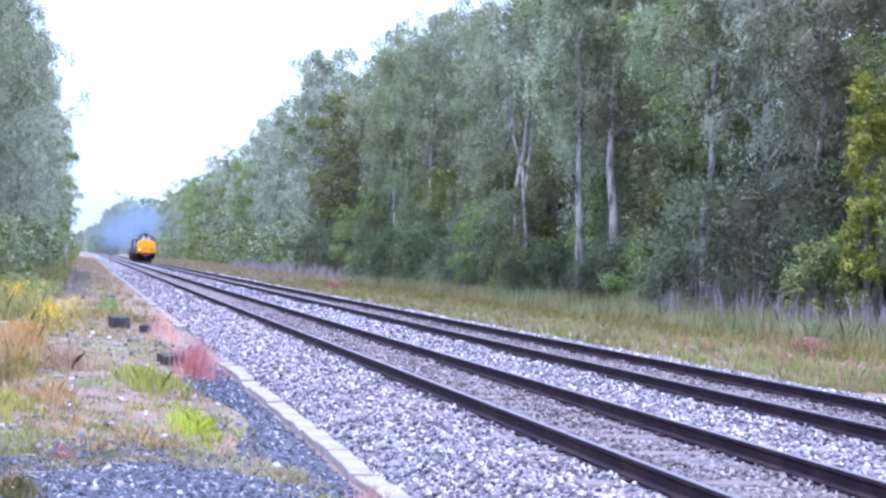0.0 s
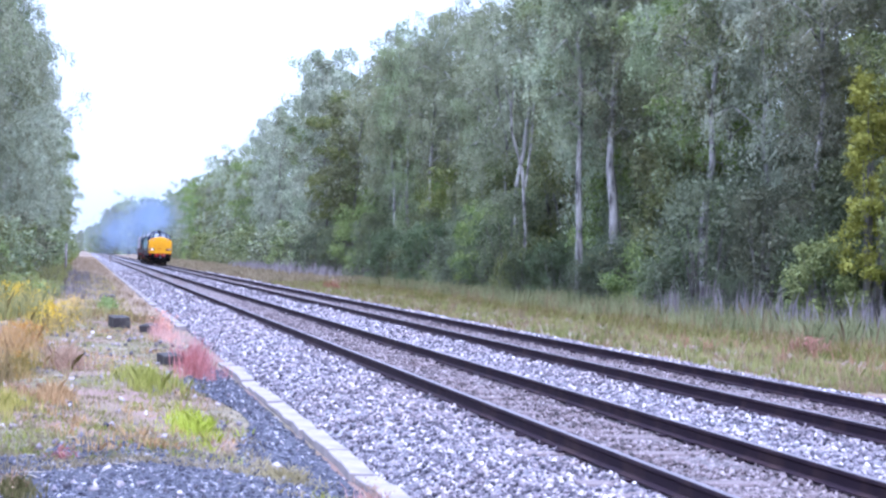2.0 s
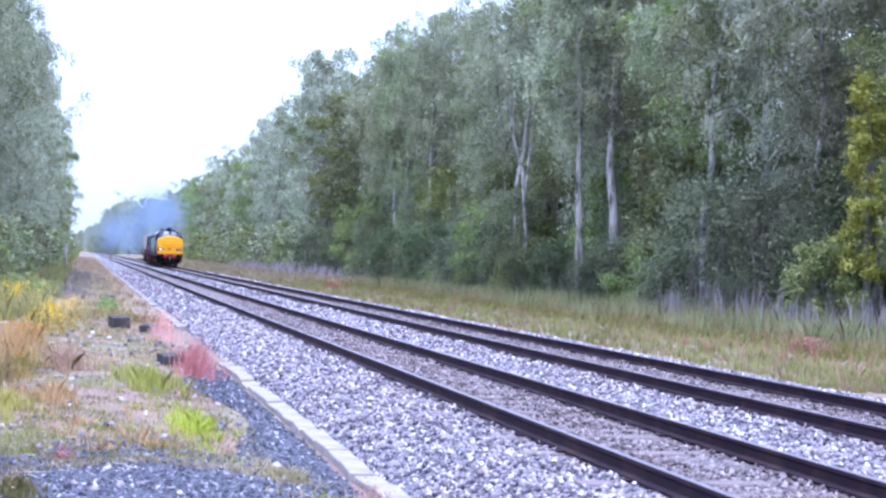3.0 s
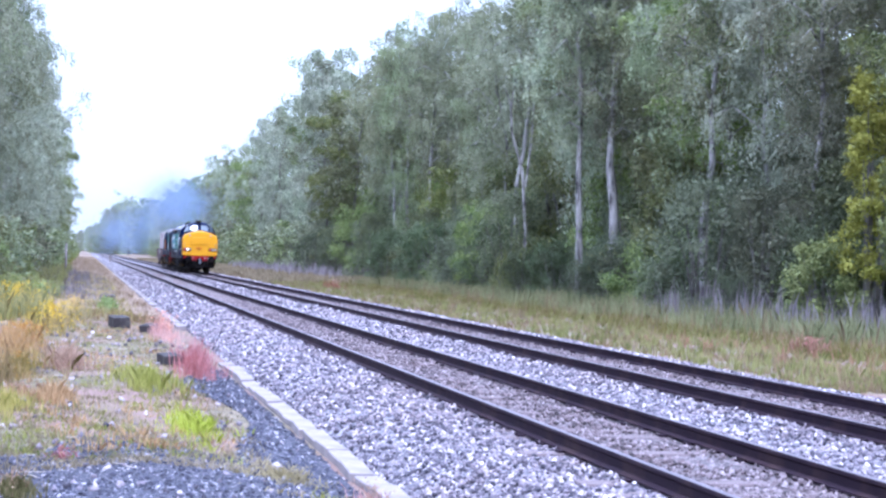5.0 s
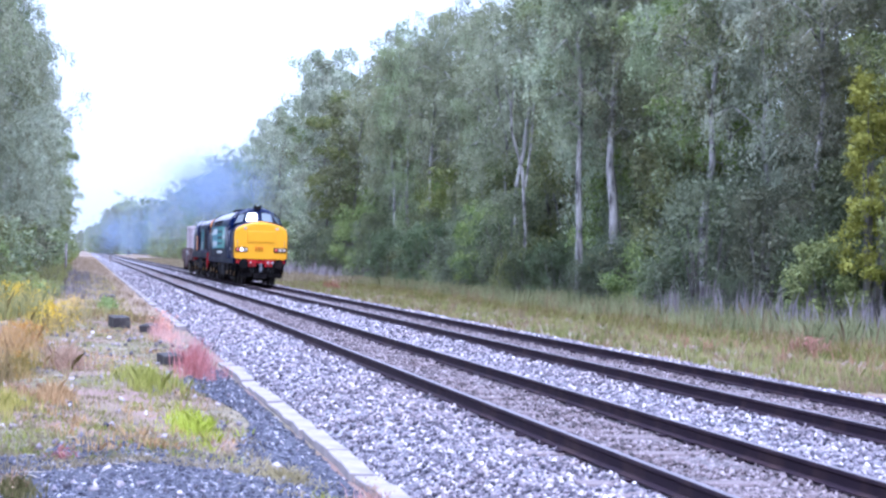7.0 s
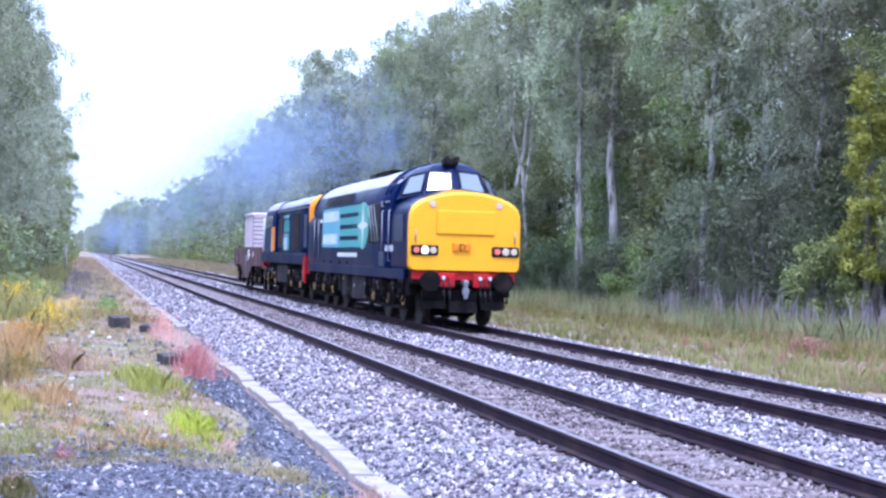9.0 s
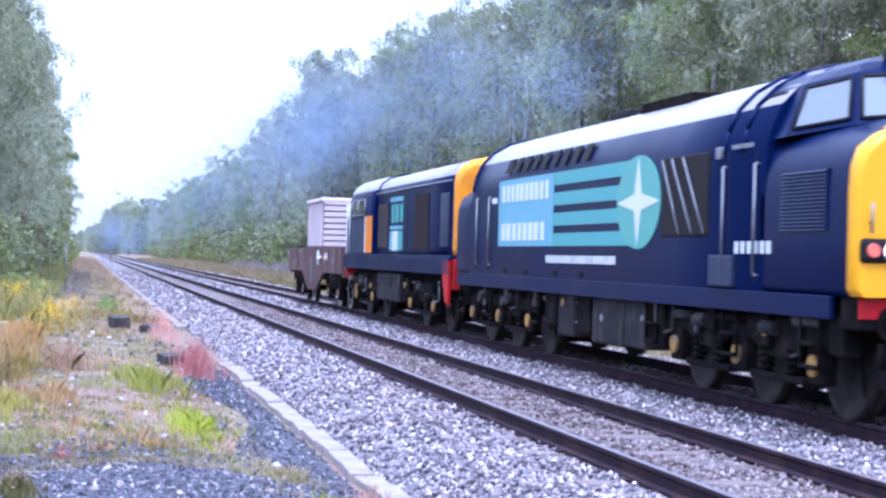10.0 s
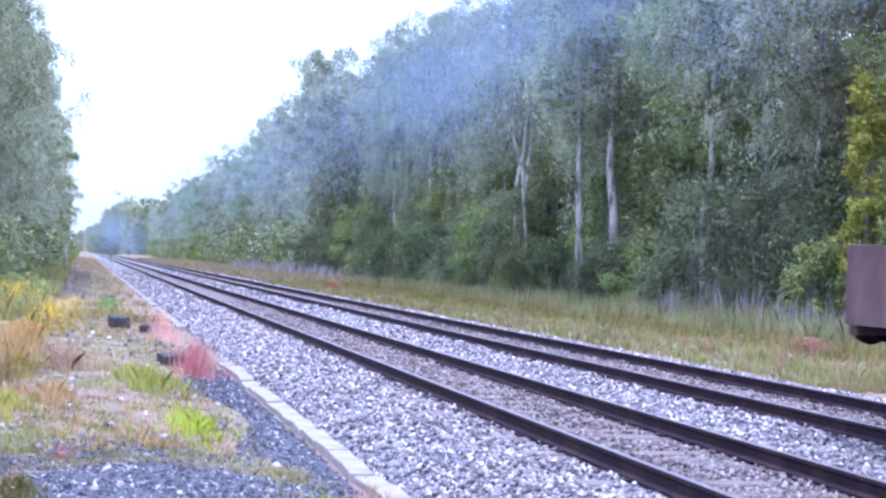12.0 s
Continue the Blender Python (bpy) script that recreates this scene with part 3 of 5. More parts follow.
def blades(name, n, place, height, width, material, label, lean=0.35, category="grass", tuft=7, spread=0.06, parent=None):
    """Grass: single narrow blades in tufts, bent at random."""
    x, y = place(n)
    n = len(x)
    x, y = np.repeat(x, tuft) + RNG.normal(0, spread, n * tuft), np.repeat(y, tuft) + RNG.normal(0, spread, n * tuft)
    m = n * tuft
    z = ground_height(x, y) - 0.02
    h = np.repeat(RNG.uniform(*height, n), tuft) * RNG.uniform(0.35, 1.15, m)
    a = RNG.uniform(0, 6.28, m)
    b = np.stack([x, y, z], 1)
    side = np.stack([np.cos(a), np.sin(a), np.zeros(m)], 1) * (width * RNG.uniform(0.7, 1.4, m))[:, None]
    la = RNG.uniform(0, 6.28, m)
    le = np.minimum(np.abs(RNG.normal(0, lean, m)), 1.3 * lean)
    tip = b + np.stack([np.cos(la) * le * h, np.sin(la) * le * h, h], 1)
    mid = b + np.stack([np.cos(la) * le * h * 0.3, np.sin(la) * le * h * 0.3, h * 0.6], 1)
    v = np.stack([b - side, b + side, mid + side * 0.8, tip, mid - side * 0.8], 1).reshape(-1, 3)
    ob = new(name, arrays_mesh(name, v, np.arange(5 * m).reshape(m, 5), [material]))
    if parent is not None:
        ob.parent = parent
        return ob
    return tagged(ob, label, category, kind="stuff")


def strip(x0, x1, y0, y1, near=1.6, patchy=0.0, seed=0.0):
    def place(n):
        x = RNG.uniform(x0, x1, n)
        y = y0 + (y1 - y0) * RNG.uniform(0, 1, n) ** near
        if patchy:
            w = np.sin(x * 1.7 + seed) * np.sin(y * 0.55 + seed * 2) + 0.6 * np.sin(x * 4.1 + y * 1.3 + seed)
            k = w > RNG.normal(patchy, 0.35, n) - 0.5
            x, y = x[k], y[k]
        return x, y
    return place


M_GRASS = foliage("verge_grass", (0.062, 0.074, 0.018), (0.125, 0.130, 0.038), (0.215, 0.20, 0.08), 0.7)
M_GRASS_GREY = foliage("rank_grass", (0.055, 0.07, 0.024), (0.12, 0.135, 0.052), (0.225, 0.225, 0.11), 0.7)
M_GRASS_DRY = foliage("dry_grass", (0.10, 0.082, 0.042), (0.175, 0.142, 0.078), (0.29, 0.24, 0.145), 0.8)
M_STRAW = foliage("pale_straw", (0.19, 0.14, 0.105), (0.30, 0.225, 0.17), (0.42, 0.33, 0.25), 0.8)
M_GRASS_RUST = foliage("rusty_grass", (0.13, 0.075, 0.045), (0.22, 0.13, 0.08), (0.32, 0.22, 0.14), 0.8)
M_GRASS_BRIGHT = foliage("fresh_grass", (0.125, 0.14, 0.022), (0.21, 0.23, 0.045), (0.33, 0.335, 0.10), 0.6)
M_RED_PLANT = foliage("red_weed", (0.20, 0.075, 0.06), (0.36, 0.155, 0.125), (0.50, 0.30, 0.25), 0.7)
M_AUTUMN = foliage("yellowing_leaves", (0.15, 0.09, 0.025), (0.32, 0.19, 0.04), (0.52, 0.36, 0.12), 0.6)
M_GRASS_WEED = foliage("bank_weed_leaves", (0.10, 0.095, 0.03), (0.20, 0.175, 0.055), (0.32, 0.26, 0.12), 0.7)
M_MAUVE = foliage("faded_willowherb", (0.10, 0.085, 0.09), (0.17, 0.145, 0.155), (0.27, 0.24, 0.255), 0.8)
M_TWIG = surface("dead_twig", (0.30, 0.26, 0.22), (0.46, 0.41, 0.36), 0.85, 0, 3, 30)

blades("verge_grass", 7000, strip(12.7, 25.5, 26, 130), (0.14, 0.34), 0.012, M_GRASS, "green and straw-coloured grass on the verge")
blades("dry_verge_grass", 5200, strip(12.6, 21, 26, 130, 1.6, 0.3, 1.0), (0.10, 0.30), 0.012, M_GRASS_DRY, "bleached dry grass along the ballast edge")
blades("far_verge_grass", 5000, strip(12.8, 24, 120, 420, 1.4), (0.25, 0.5), 0.05, M_GRASS_DRY, "dry grass along the far verge")
blades("tall_grass", 5200, strip(19.0, 26.0, 40, 120, 1.5, 0.0, 0.9), (0.25, 0.9), 0.007, M_GRASS_GREY, "tall rank grey-green grass before the wood", 0.3, "grass", 9, 0.16)
blades("middling_grass", 4200, strip(16.5, 22.5, 34, 120, 1.5, 0.1, 2.6), (0.12, 0.42), 0.007, M_GRASS, "uneven yellow-green grass on the verge", 0.4, "grass", 9, 0.14)
blades("tall_dry_grass", 1300, strip(17.5, 25, 38, 120, 1.5, 0.25, 2.0), (0.3, 0.9), 0.007, M_GRASS_DRY, "tall pale seeding grass before the wood", 0.3, "grass", 6, 0.15)
blades("faded_willowherb", 260, strip(21.5, 25.5, 42, 64, 1.0, 0.1, 0.7), (0.7, 1.6), 0.018, M_MAUVE, "faded mauve willowherb gone to seed", 0.22, "weeds", 5, 0.14)
blades("distant_willowherb", 420, strip(20.5, 24.5, 140, 240, 1.0, 0.1, 0.3), (0.6, 1.5), 0.045, M_MAUVE, "mauve willowherb along the far verge", 0.15, "weeds", 6, 0.3)
blades("rusty_verge_grass", 220, strip(14.5, 20, 28, 44, 1.0, 0.25, 3.1), (0.15, 0.4), 0.012, M_GRASS_RUST, "rust-brown grass on the verge")

blades("dry_turf", 24000, strip(-5, 1.8, 14.8, 90, 1.9, -0.35, 0.4), (0.02, 0.09), 0.007, M_GRASS_DRY, "short bleached turf beside the path", 0.7)
blades("green_turf", 5200, strip(-4, 1.7, 15.5, 70, 1.8, 0.25, 2.2), (0.03, 0.11), 0.007, M_GRASS, "patches of short green turf", 0.6)
blades("rusty_turf", 3600, strip(-5, 1.6, 16, 70, 1.7, 0.7, 4.0), (0.03, 0.16), 0.007, M_GRASS_RUST, "rust-coloured dead stalks in the turf", 0.6)
blades("bank_grass", 4200, strip(-9, -0.9, 42, 150, 1.4), (0.3, 0.75), 0.018, M_GRASS, "rank grass at the foot of the trees", 0.35)
blades("bank_weeds", 900, strip(-4, 0.3, 55, 130, 1.2, 0.1, 1.1), (0.2, 0.6), 0.018, M_MAUVE, "faded mauve weeds beside the far path", 0.25, "weeds", 6, 0.15)
blades("pale_path_grass", 15000, strip(-1.7, 2.3, 50, 420, 1.9), (0.05, 0.22), 0.024, M_STRAW, "pale pinkish straw along the distant path", 0.5)
blades("path_weeds", 1500, strip(-1.6, 1.5, 47, 115, 1.3, 0.1, 0.6), (0.10, 0.36), 0.012, M_GRASS_WEED, "straggling olive weeds on the bank path", 0.4, "weeds", 7, 0.12)
blades("path_willowherb", 420, strip(-1.8, 1.2, 58, 125, 1.2, 0.15, 2.9), (0.15, 0.45), 0.016, M_MAUVE, "low mauve weeds on the bank path", 0.35, "weeds", 6, 0.14)
blades("distant_bank_grass", 1500, strip(-6, -1.6, 140, 520, 1.2), (0.3, 0.7), 0.06, M_GRASS, "rank grass along the distant path", 0.4)
blades("bank_dry_grass", 3400, strip(-2.2, 2.1, 45, 330, 1.4, 0.1, 1.9), (0.08, 0.3), 0.022, M_GRASS_DRY, "bleached grass along the far path", 0.5)


def clump(name, label, x, y, rx, ry, n, height, material, width=0.01, lean=0.3, leaves=None, category="plant"):
    """One plant or tuft that stands by itself: a spray of blades, and loose leaves where it has them."""
    plant = thing(name, label, category)
    def place(k):
        a, r = RNG.uniform(0, 6.28, k), np.abs(RNG.normal(0, 0.62, k))
        return x + rx * r * np.cos(a), y + ry * r * np.sin(a)
    tagged(blades("stem", n, place, height, width, material, "", lean, tuft=6, spread=0.05, parent=plant), kind="stuff")
    if leaves:
        lm, count, size = leaves
        px, py = place(count)
        pz = ground_height(px, py) + RNG.uniform(0.1, 1.0, count) * height[1]
        v, f = leaf_cards(np.stack([px, py, pz], 1), size, RNG)
        new("foliage", arrays_mesh("foliage", v, f, [lm])).parent = plant
    return plant


clump("red_weed", "dry red willowherb clump beside the trough", 1.82, 26.9, 0.30, 1.5, 110, (0.10, 0.55), M_RED_PLANT, 0.004, 0.35, (M_RED_PLANT, 170, 0.017))
clump("red_weed", "pinkish red weed leaning over the ballast", 2.08, 30.5, 0.30, 2.8, 120, (0.10, 0.48), M_RED_PLANT, 0.0045, 0.35, (M_RED_PLANT, 190, 0.02))
clump("red_weed", "thin red weed stalks by the old timbers", 1.85, 39.0, 0.28, 3.6, 90, (0.15, 0.62), M_RED_PLANT, 0.006, 0.35, (M_RED_PLANT, 170, 0.03))
clump("grass_tuft", "straw-coloured tongue of grass between the gravels", 1.8, 14.7, 0.32, 0.9, 320, (0.03, 0.11), M_GRASS_DRY, 0.006, 0.8, category="grass tuft")
clump("grass_tuft", "tawny overgrown weeds at the bank edge", -1.25, 24.5, 0.3, 2.4, 260, (0.18, 0.5), M_GRASS_WEED, 0.005, 0.4, (M_AUTUMN, 120, 0.014), category="grass tuft")
clump("grass_tuft", "rust and olive weeds on the bank", -1.15, 30.5, 0.35, 2.4, 220, (0.18, 0.5), M_GRASS_RUST, 0.006, 0.4, (M_AUTUMN, 160, 0.018), category="grass tuft")
clump("grass_tuft", "olive weeds at the gravel edge", -0.85, 19.0, 0.25, 1.4, 180, (0.10, 0.28), M_GRASS_WEED, 0.005, 0.4, category="grass tuft")
clump("grass_tuft", "brown weedy tuft with orange seed heads", -0.95, 26.5, 0.4, 2.2, 150, (0.12, 0.34), M_GRASS_WEED, 0.007, 0.6, (M_AUTUMN, 150, 0.018), category="grass tuft")
clump("grass_tuft", "rusty brown dock stalks in the turf", -0.75, 22.0, 0.35, 1.6, 60, (0.06, 0.22), M_GRASS_RUST, 0.005, 0.5, (M_RED_PLANT, 40, 0.014), category="grass tuft")
clump("red_weed", "reddish brown weed at the trough edge", 2.32, 12.9, 0.16, 0.5, 70, (0.10, 0.24), M_RED_PLANT, 0.005, 0.5, (M_GRASS_RUST, 200, 0.014))
clump("grass_tuft", "bright green grass tuft on the bank", 0.92, 23.8, 0.40, 1.3, 200, (0.16, 0.34), M_GRASS_BRIGHT, 0.007, 0.4, category="grass tuft")
clump("grass_tuft", "yellow-green grass along the gravel edge", 1.25, 18.6, 0.24, 1.9, 190, (0.08, 0.2), M_GRASS_BRIGHT, 0.006, 0.6, category="grass tuft")
clump("grass_tuft", "small green tuft beside the trough", 1.98, 13.0, 0.16, 0.4, 90, (0.06, 0.14), M_GRASS_BRIGHT, 0.005, 0.6, category="grass tuft")
clump("grass_tuft", "green and brown tuft on the dark gravel", -0.52, 13.6, 0.2, 0.5, 110, (0.10, 0.2), M_GRASS, 0.006, 0.5, (M_GRASS_RUST, 120, 0.015), category="grass tuft")
clump("grass_tuft", "rust-brown tuft of dead stalks", -0.35, 21.0, 0.3, 1.6, 110, (0.12, 0.3), M_GRASS_RUST, 0.007, 0.5, category="grass tuft")
clump("grass_tuft", "tawny tuft in the turf", -0.2, 28.0, 0.4, 2.2, 120, (0.15, 0.4), M_GRASS_RUST, 0.008, 0.5, category="grass tuft")
clump("red_weed", "small red weed in the gravel", -0.15, 15.6, 0.08, 0.2, 20, (0.05, 0.12), M_RED_PLANT, 0.006, 0.6, (M_RED_PLANT, 60, 0.014))
clump("red_weed", "dull red weed in the verge grass", 16.9, 36.2, 0.5, 0.8, 60, (0.25, 0.45), M_GRASS_RUST, 0.012, 0.35, (M_RED_PLANT, 200, 0.03))
clump("red_weed", "rusty red dock on the far verge", 15.6, 104.0, 0.5, 2.5, 50, (0.3, 0.55), M_GRASS_RUST, 0.02, 0.3, (M_RED_PLANT, 90, 0.04))
for x, y, rx, ry, h in ((-0.7, 40.0, 0.55, 3.6, 0.6), (-1.7, 45.0, 0.8, 3.8, 0.95), (-0.25, 47.0, 0.5, 3.0, 0.6), (-1.1, 32.0, 0.4, 2.2, 0.4)):
    clump("yellowing_bush", "low bush with yellow and orange leaves", x, y, rx, ry, 110, (h * 0.3, h), M_GRASS_WEED, 0.010, 0.5, (M_AUTUMN, 520, 0.03), category="bush")
for x, y, rx, ry, h in ((-2.2, 54.0, 0.8, 4.0, 1.0), (-1.5, 60.0, 0.6, 4.0, 0.7), (0.75, 52.0, 0.25, 3.0, 0.4)):
    clump("green_bush", "low green bush on the bank", x, y, rx, ry, 90, (h * 0.5, h), M_GRASS, 0.014, 0.4, (M_LEAF_WARM, 800, 0.05), category="bush")


def build_timber(x, y, w, d, h, turn, label):
    bm = bm_new()
    box(bm, -w / 2, w / 2, -d / 2, d / 2, -0.15, h, 0.02)
    ob = part("timber_stub", bm, M_TIMBER)
    tagged(ob, label, "timber")
    ob["group"] = "old timbers on the bank"
    ob.matrix_basis = pose(x, y, float(ground_height(np.array(x), np.array(y))), 2, -2, turn)


build_timber(0.92, 42.6, 0.42, 0.9, 0.30, 8, "blackened end of an old sleeper in the bank")
build_timber(1.62, 40.6, 0.40, 0.8, 0.20, -12, "blackened sleeper stub beside red weeds")
build_timber(1.52, 29.0, 0.34, 0.7, 0.20, 10, "short dark timber block among red weeds")
build_timber(0.95, 61.0, 0.4, 0.9, 0.25, 0, "blackened end of an old sleeper farther along")

for k in range(26):
    bm = bm_new()
    a = RND.uniform(0, 6.28)
    ln = RND.uniform(0.12, 0.42)
    rod(bm, (0, 0, 0.012), (ln * math.cos(a), ln * math.sin(a), 0.02 + RND.uniform(0, 0.05)), 0.007, 5, 0.003)
    ob = tagged(part("twig", bm, M_TWIG), "pale dead twig lying on the turf", "twig", "twigs on the bank")
    x, y = RND.uniform(-0.8, 1.7), RND.uniform(14, 30)
    ob.location = (x, y, float(ground_height(np.array(x), np.array(y))))
bm = bm_new()
for dx, h in ((0, 0.42), (0.05, 0.33), (-0.05, 0.28)):
    rod(bm, (dx, 0, -0.05), (dx * 2.2, 0.02, h), 0.009, 6, 0.004)
post = tagged(part("dead_stalk", bm, M_TWIG), "pale dead stalk standing in the turf", "stalk")
post.location = (0.62, 27.5, -0.36)


def dark_path(x, y):
    edge = 16.6 + 1.0 * np.sin(x * 1.7) + 0.4 * np.sin(x * 4.0 + 1) - 1.7 * np.clip(x - 0.5, 0, 2)
    return ((y < edge) & (x > -1.2)) | ((x > 1.75 + 0.25 * np.sin(y * 0.7)) & (y < 29) & (y > 13.6 - 0.9 * (x - 1.7)))


PX, PY = np.arange(-3.0, 2.46, 0.06), np.arange(9.5, 29, 0.12)
path = sheet("path_bed", PX, PY, lambda x, y: ground_height(x, y) + 0.012, gravel("path_gravel", (0.02, 0.02, 0.028), DARK_TONES, 38, 0.02))
bm = bmesh.new()
bm.from_mesh(path.data)
mids = [f.calc_center_median() for f in bm.faces]
inside = dark_path(np.array([c.x for c in mids]), np.array([c.y for c in mids]))
bmesh.ops.delete(bm, geom=[f for f, k in zip(bm.faces[:], inside) if not k], context="FACES")
bm.to_mesh(path.data)
bm.free()
tagged(path, "dark trodden gravel path beside the cable trough", "path", kind="structure")
scatter_stones("path_stones", 34000, (-3.0, 2.42), (10, 29), ground_height, (0.010, 0.026), M_STONE_DARK, "small dark blue-grey gravel of the trodden path", dark_path)
scatter_stones("scattered_stones", 650, (-2.5, 2.3), (12, 40), ground_height, (0.012, 0.05), M_STONE, "pale stones strewn over the bank")

# marker post far along the line
bm = bm_new()
box(bm, -0.09, 0.09, -0.09, 0.09, 0, 1.15, 0.02)
box(bm, -0.2, 0.2, -0.12, -0.09, 0.75, 1.25, 0.01)
tagged(part("marker_post", bm, M_CONCRETE), "pale lineside marker post beside the track", "post").location = (3.6, 240, -0.5)

bm = bm_new()
rod(bm, (0, 0, -0.2), (0, 0, 2.3), 0.09, 8, 0.07)
tagged(part("lineside_post", bm, M_CONCRETE), "plain grey post at the foot of the trees", "post").location = (-1.25, 118, -0.35)

# ---- the train ----
M_BLUE = surface("loco_blue_paint", (0.001, 0.0045, 0.03), (0.0018, 0.0075, 0.046), 0.34, 0, 0.6, 14, (0.010, 0.012, 0.024), 0.15, 0.02, (1, 1, 0.3))
M_BLUE_GREY = surface("cab_side_grey", (0.010, 0.018, 0.045), (0.018, 0.027, 0.06), 0.5, 0, 0.8, 14, (0.05, 0.05, 0.06), 0.25, 0.03)
# Roof paled towards lavender: the sky's sheen is put into its colour.
M_ROOF_SHEEN = surface("loco_roof_sky_sheen", (0.17, 0.16, 0.195), (0.27, 0.255, 0.295), 0.34, 0, 0.7, 9, (0.14, 0.13, 0.15), 0.4, 0.05, (1, 0.25, 1))
M_YELLOW = surface("warning_yellow", (0.60, 0.275, 0.001), (0.68, 0.32, 0.002), 0.36, 0, 0.8, 20, (0.5, 0.24, 0.005), 0.14, 0.02, None, 0.0)
M_ORANGE = surface("door_orange", (0.52, 0.145, 0.002), (0.60, 0.185, 0.004), 0.45, 0, 0.9, 18, (0.3, 0.12, 0.01), 0.2, 0.02)
M_RED = surface("buffer_beam_red", (0.28, 0.006, 0.010), (0.40, 0.010, 0.014), 0.5, 0, 2, 20, (0.08, 0.02, 0.02), 0.4, 0.05)
M_UNDER = surface("grimy_underframe", (0.004, 0.0036, 0.004), (0.010, 0.009, 0.0095), 0.9, 0.0, 1.5, 18, (0.035, 0.025, 0.022), 0.25, 0.25)
M_TANK = surface("dusty_grey_tank", (0.011, 0.0105, 0.013), (0.026, 0.024, 0.027), 0.85, 0, 1.2, 16, (0.06, 0.05, 0.05), 0.4, 0.1)
M_WHEEL = surface("wheel_steel", (0.014, 0.012, 0.012), (0.035, 0.03, 0.029), 0.6, 0.3, 3, 20, (0.08, 0.05, 0.04), 0.3)
M_WHEEL_RIM = surface("pale_wheel_rim", (0.5, 0.48, 0.47), (0.62, 0.6, 0.58), 0.5, 0.3, 3, 20, (0.25, 0.2, 0.18), 0.3)
M_AXLE_YELLOW = surface("axlebox_yellow", (0.20, 0.105, 0.018), (0.32, 0.17, 0.022), 0.6, 0, 3, 12, (0.06, 0.045, 0.035), 0.5)
M_BLACK = surface("black_opening", (0.008, 0.008, 0.01), (0.02, 0.018, 0.02), 0.7, 0, 2, 20)
M_RUST_DARK = surface("brown_grille", (0.026, 0.020, 0.024), (0.045, 0.034, 0.036), 0.7, 0.1, 2, 20)
M_STEEL = surface("bare_steel_bar", (0.13, 0.135, 0.16), (0.21, 0.215, 0.24), 0.5, 0.4, 2, 20)
M_CYAN = surface("livery_pale_cyan", (0.085, 0.26, 0.335), (0.12, 0.31, 0.385), 0.4, 0, 0.7, 12, (0.2, 0.35, 0.45), 0.12, 0.0)
M_TEAL = surface("livery_teal", (0.04, 0.235, 0.235), (0.065, 0.28, 0.275), 0.4, 0, 0.7, 12, (0.08, 0.25, 0.28), 0.12, 0.0)
M_GREEN = surface("livery_green", (0.06, 0.25, 0.215), (0.09, 0.30, 0.25), 0.4, 0, 0.7, 12)
M_WHITE = surface("livery_white", (0.46, 0.48, 0.50), (0.56, 0.58, 0.59), 0.45, 0, 1, 14, (0.4, 0.42, 0.45), 0.15, 0.0)
M_BROWN = surface("wagon_brown", (0.060, 0.031, 0.033), (0.09, 0.05, 0.052), 0.6, 0, 0.7, 14, (0.20, 0.15, 0.15), 0.25, 0.06, (1, 1, 0.4))
M_FLASK = surface("flask_cover_pinkish_white", (0.38, 0.32, 0.35), (0.50, 0.43, 0.46), 0.5, 0, 0.8, 12, (0.33, 0.27, 0.29), 0.25, 0.05, (1, 1, 0.4))
# Dark base puts the shade between the cover's ribs into colour; lettering reuses it.
M_FLASK_SHADE = surface("flask_cover_dusty_rib_shade", (0.085, 0.06, 0.07), (0.13, 0.095, 0.105), 0.6, 0, 0.8, 12, (0.24, 0.18, 0.2), 0.3, 0.05, (1, 1, 0.4))
M_RUBBER = surface("black_hose", (0.015, 0.015, 0.016), (0.03, 0.03, 0.03), 0.6, 0, 3, 20)


def glass_pane():
    m, n, l, p = nodes_of("cab_glass")
    p.inputs["Base Color"].default_value = (0.10, 0.12, 0.145, 1)
    p.inputs["Roughness"].default_value = 0.08
    p.inputs["Metallic"].default_value = 0.1
    p.inputs["Coat Weight"].default_value = 0.25
    return m


def lamp_glow(name, colour, strength):
    m, n, l, p = nodes_of(name)
    p.inputs["Base Color"].default_value = (*colour, 1)
    p.inputs["Emission Color"].default_value = (*colour, 1)
    p.inputs["Emission Strength"].default_value = strength
    p.inputs["Roughness"].default_value = 0.15
    return m


for _m, _v in ((M_BLUE, 0.06), (M_YELLOW, 0.25), (M_BROWN, 0.2), (M_TIMBER, 0.1), (M_RED, 0.15), (M_ORANGE, 0.2), (M_UNDER, 0.03), (M_TANK, 0.08), (M_RUST_DARK, 0.1), (M_BLACK, 0.08), (M_BLUE_GREY, 0.15), (M_WHEEL, 0.15), (M_RUBBER, 0.1)):
    _m.node_tree.nodes["Principled BSDF"].inputs["Specular IOR Level"].default_value = _v
M_GLASS = glass_pane()
M_GLASS_DARK = surface("dark_cab_glass", (0.02, 0.025, 0.03), (0.035, 0.04, 0.05), 0.15, 0.2, 1, 10, None, 0, 0)
M_BRONZE = surface("rusty_brown_iron", (0.10, 0.055, 0.03), (0.18, 0.10, 0.06), 0.8, 0, 3, 16, (0.04, 0.03, 0.03), 0.4)
M_GRIME = surface("brown_grimed_iron", (0.02, 0.016, 0.015), (0.05, 0.04, 0.036), 0.85, 0, 2, 16, (0.02, 0.018, 0.018), 0.4)
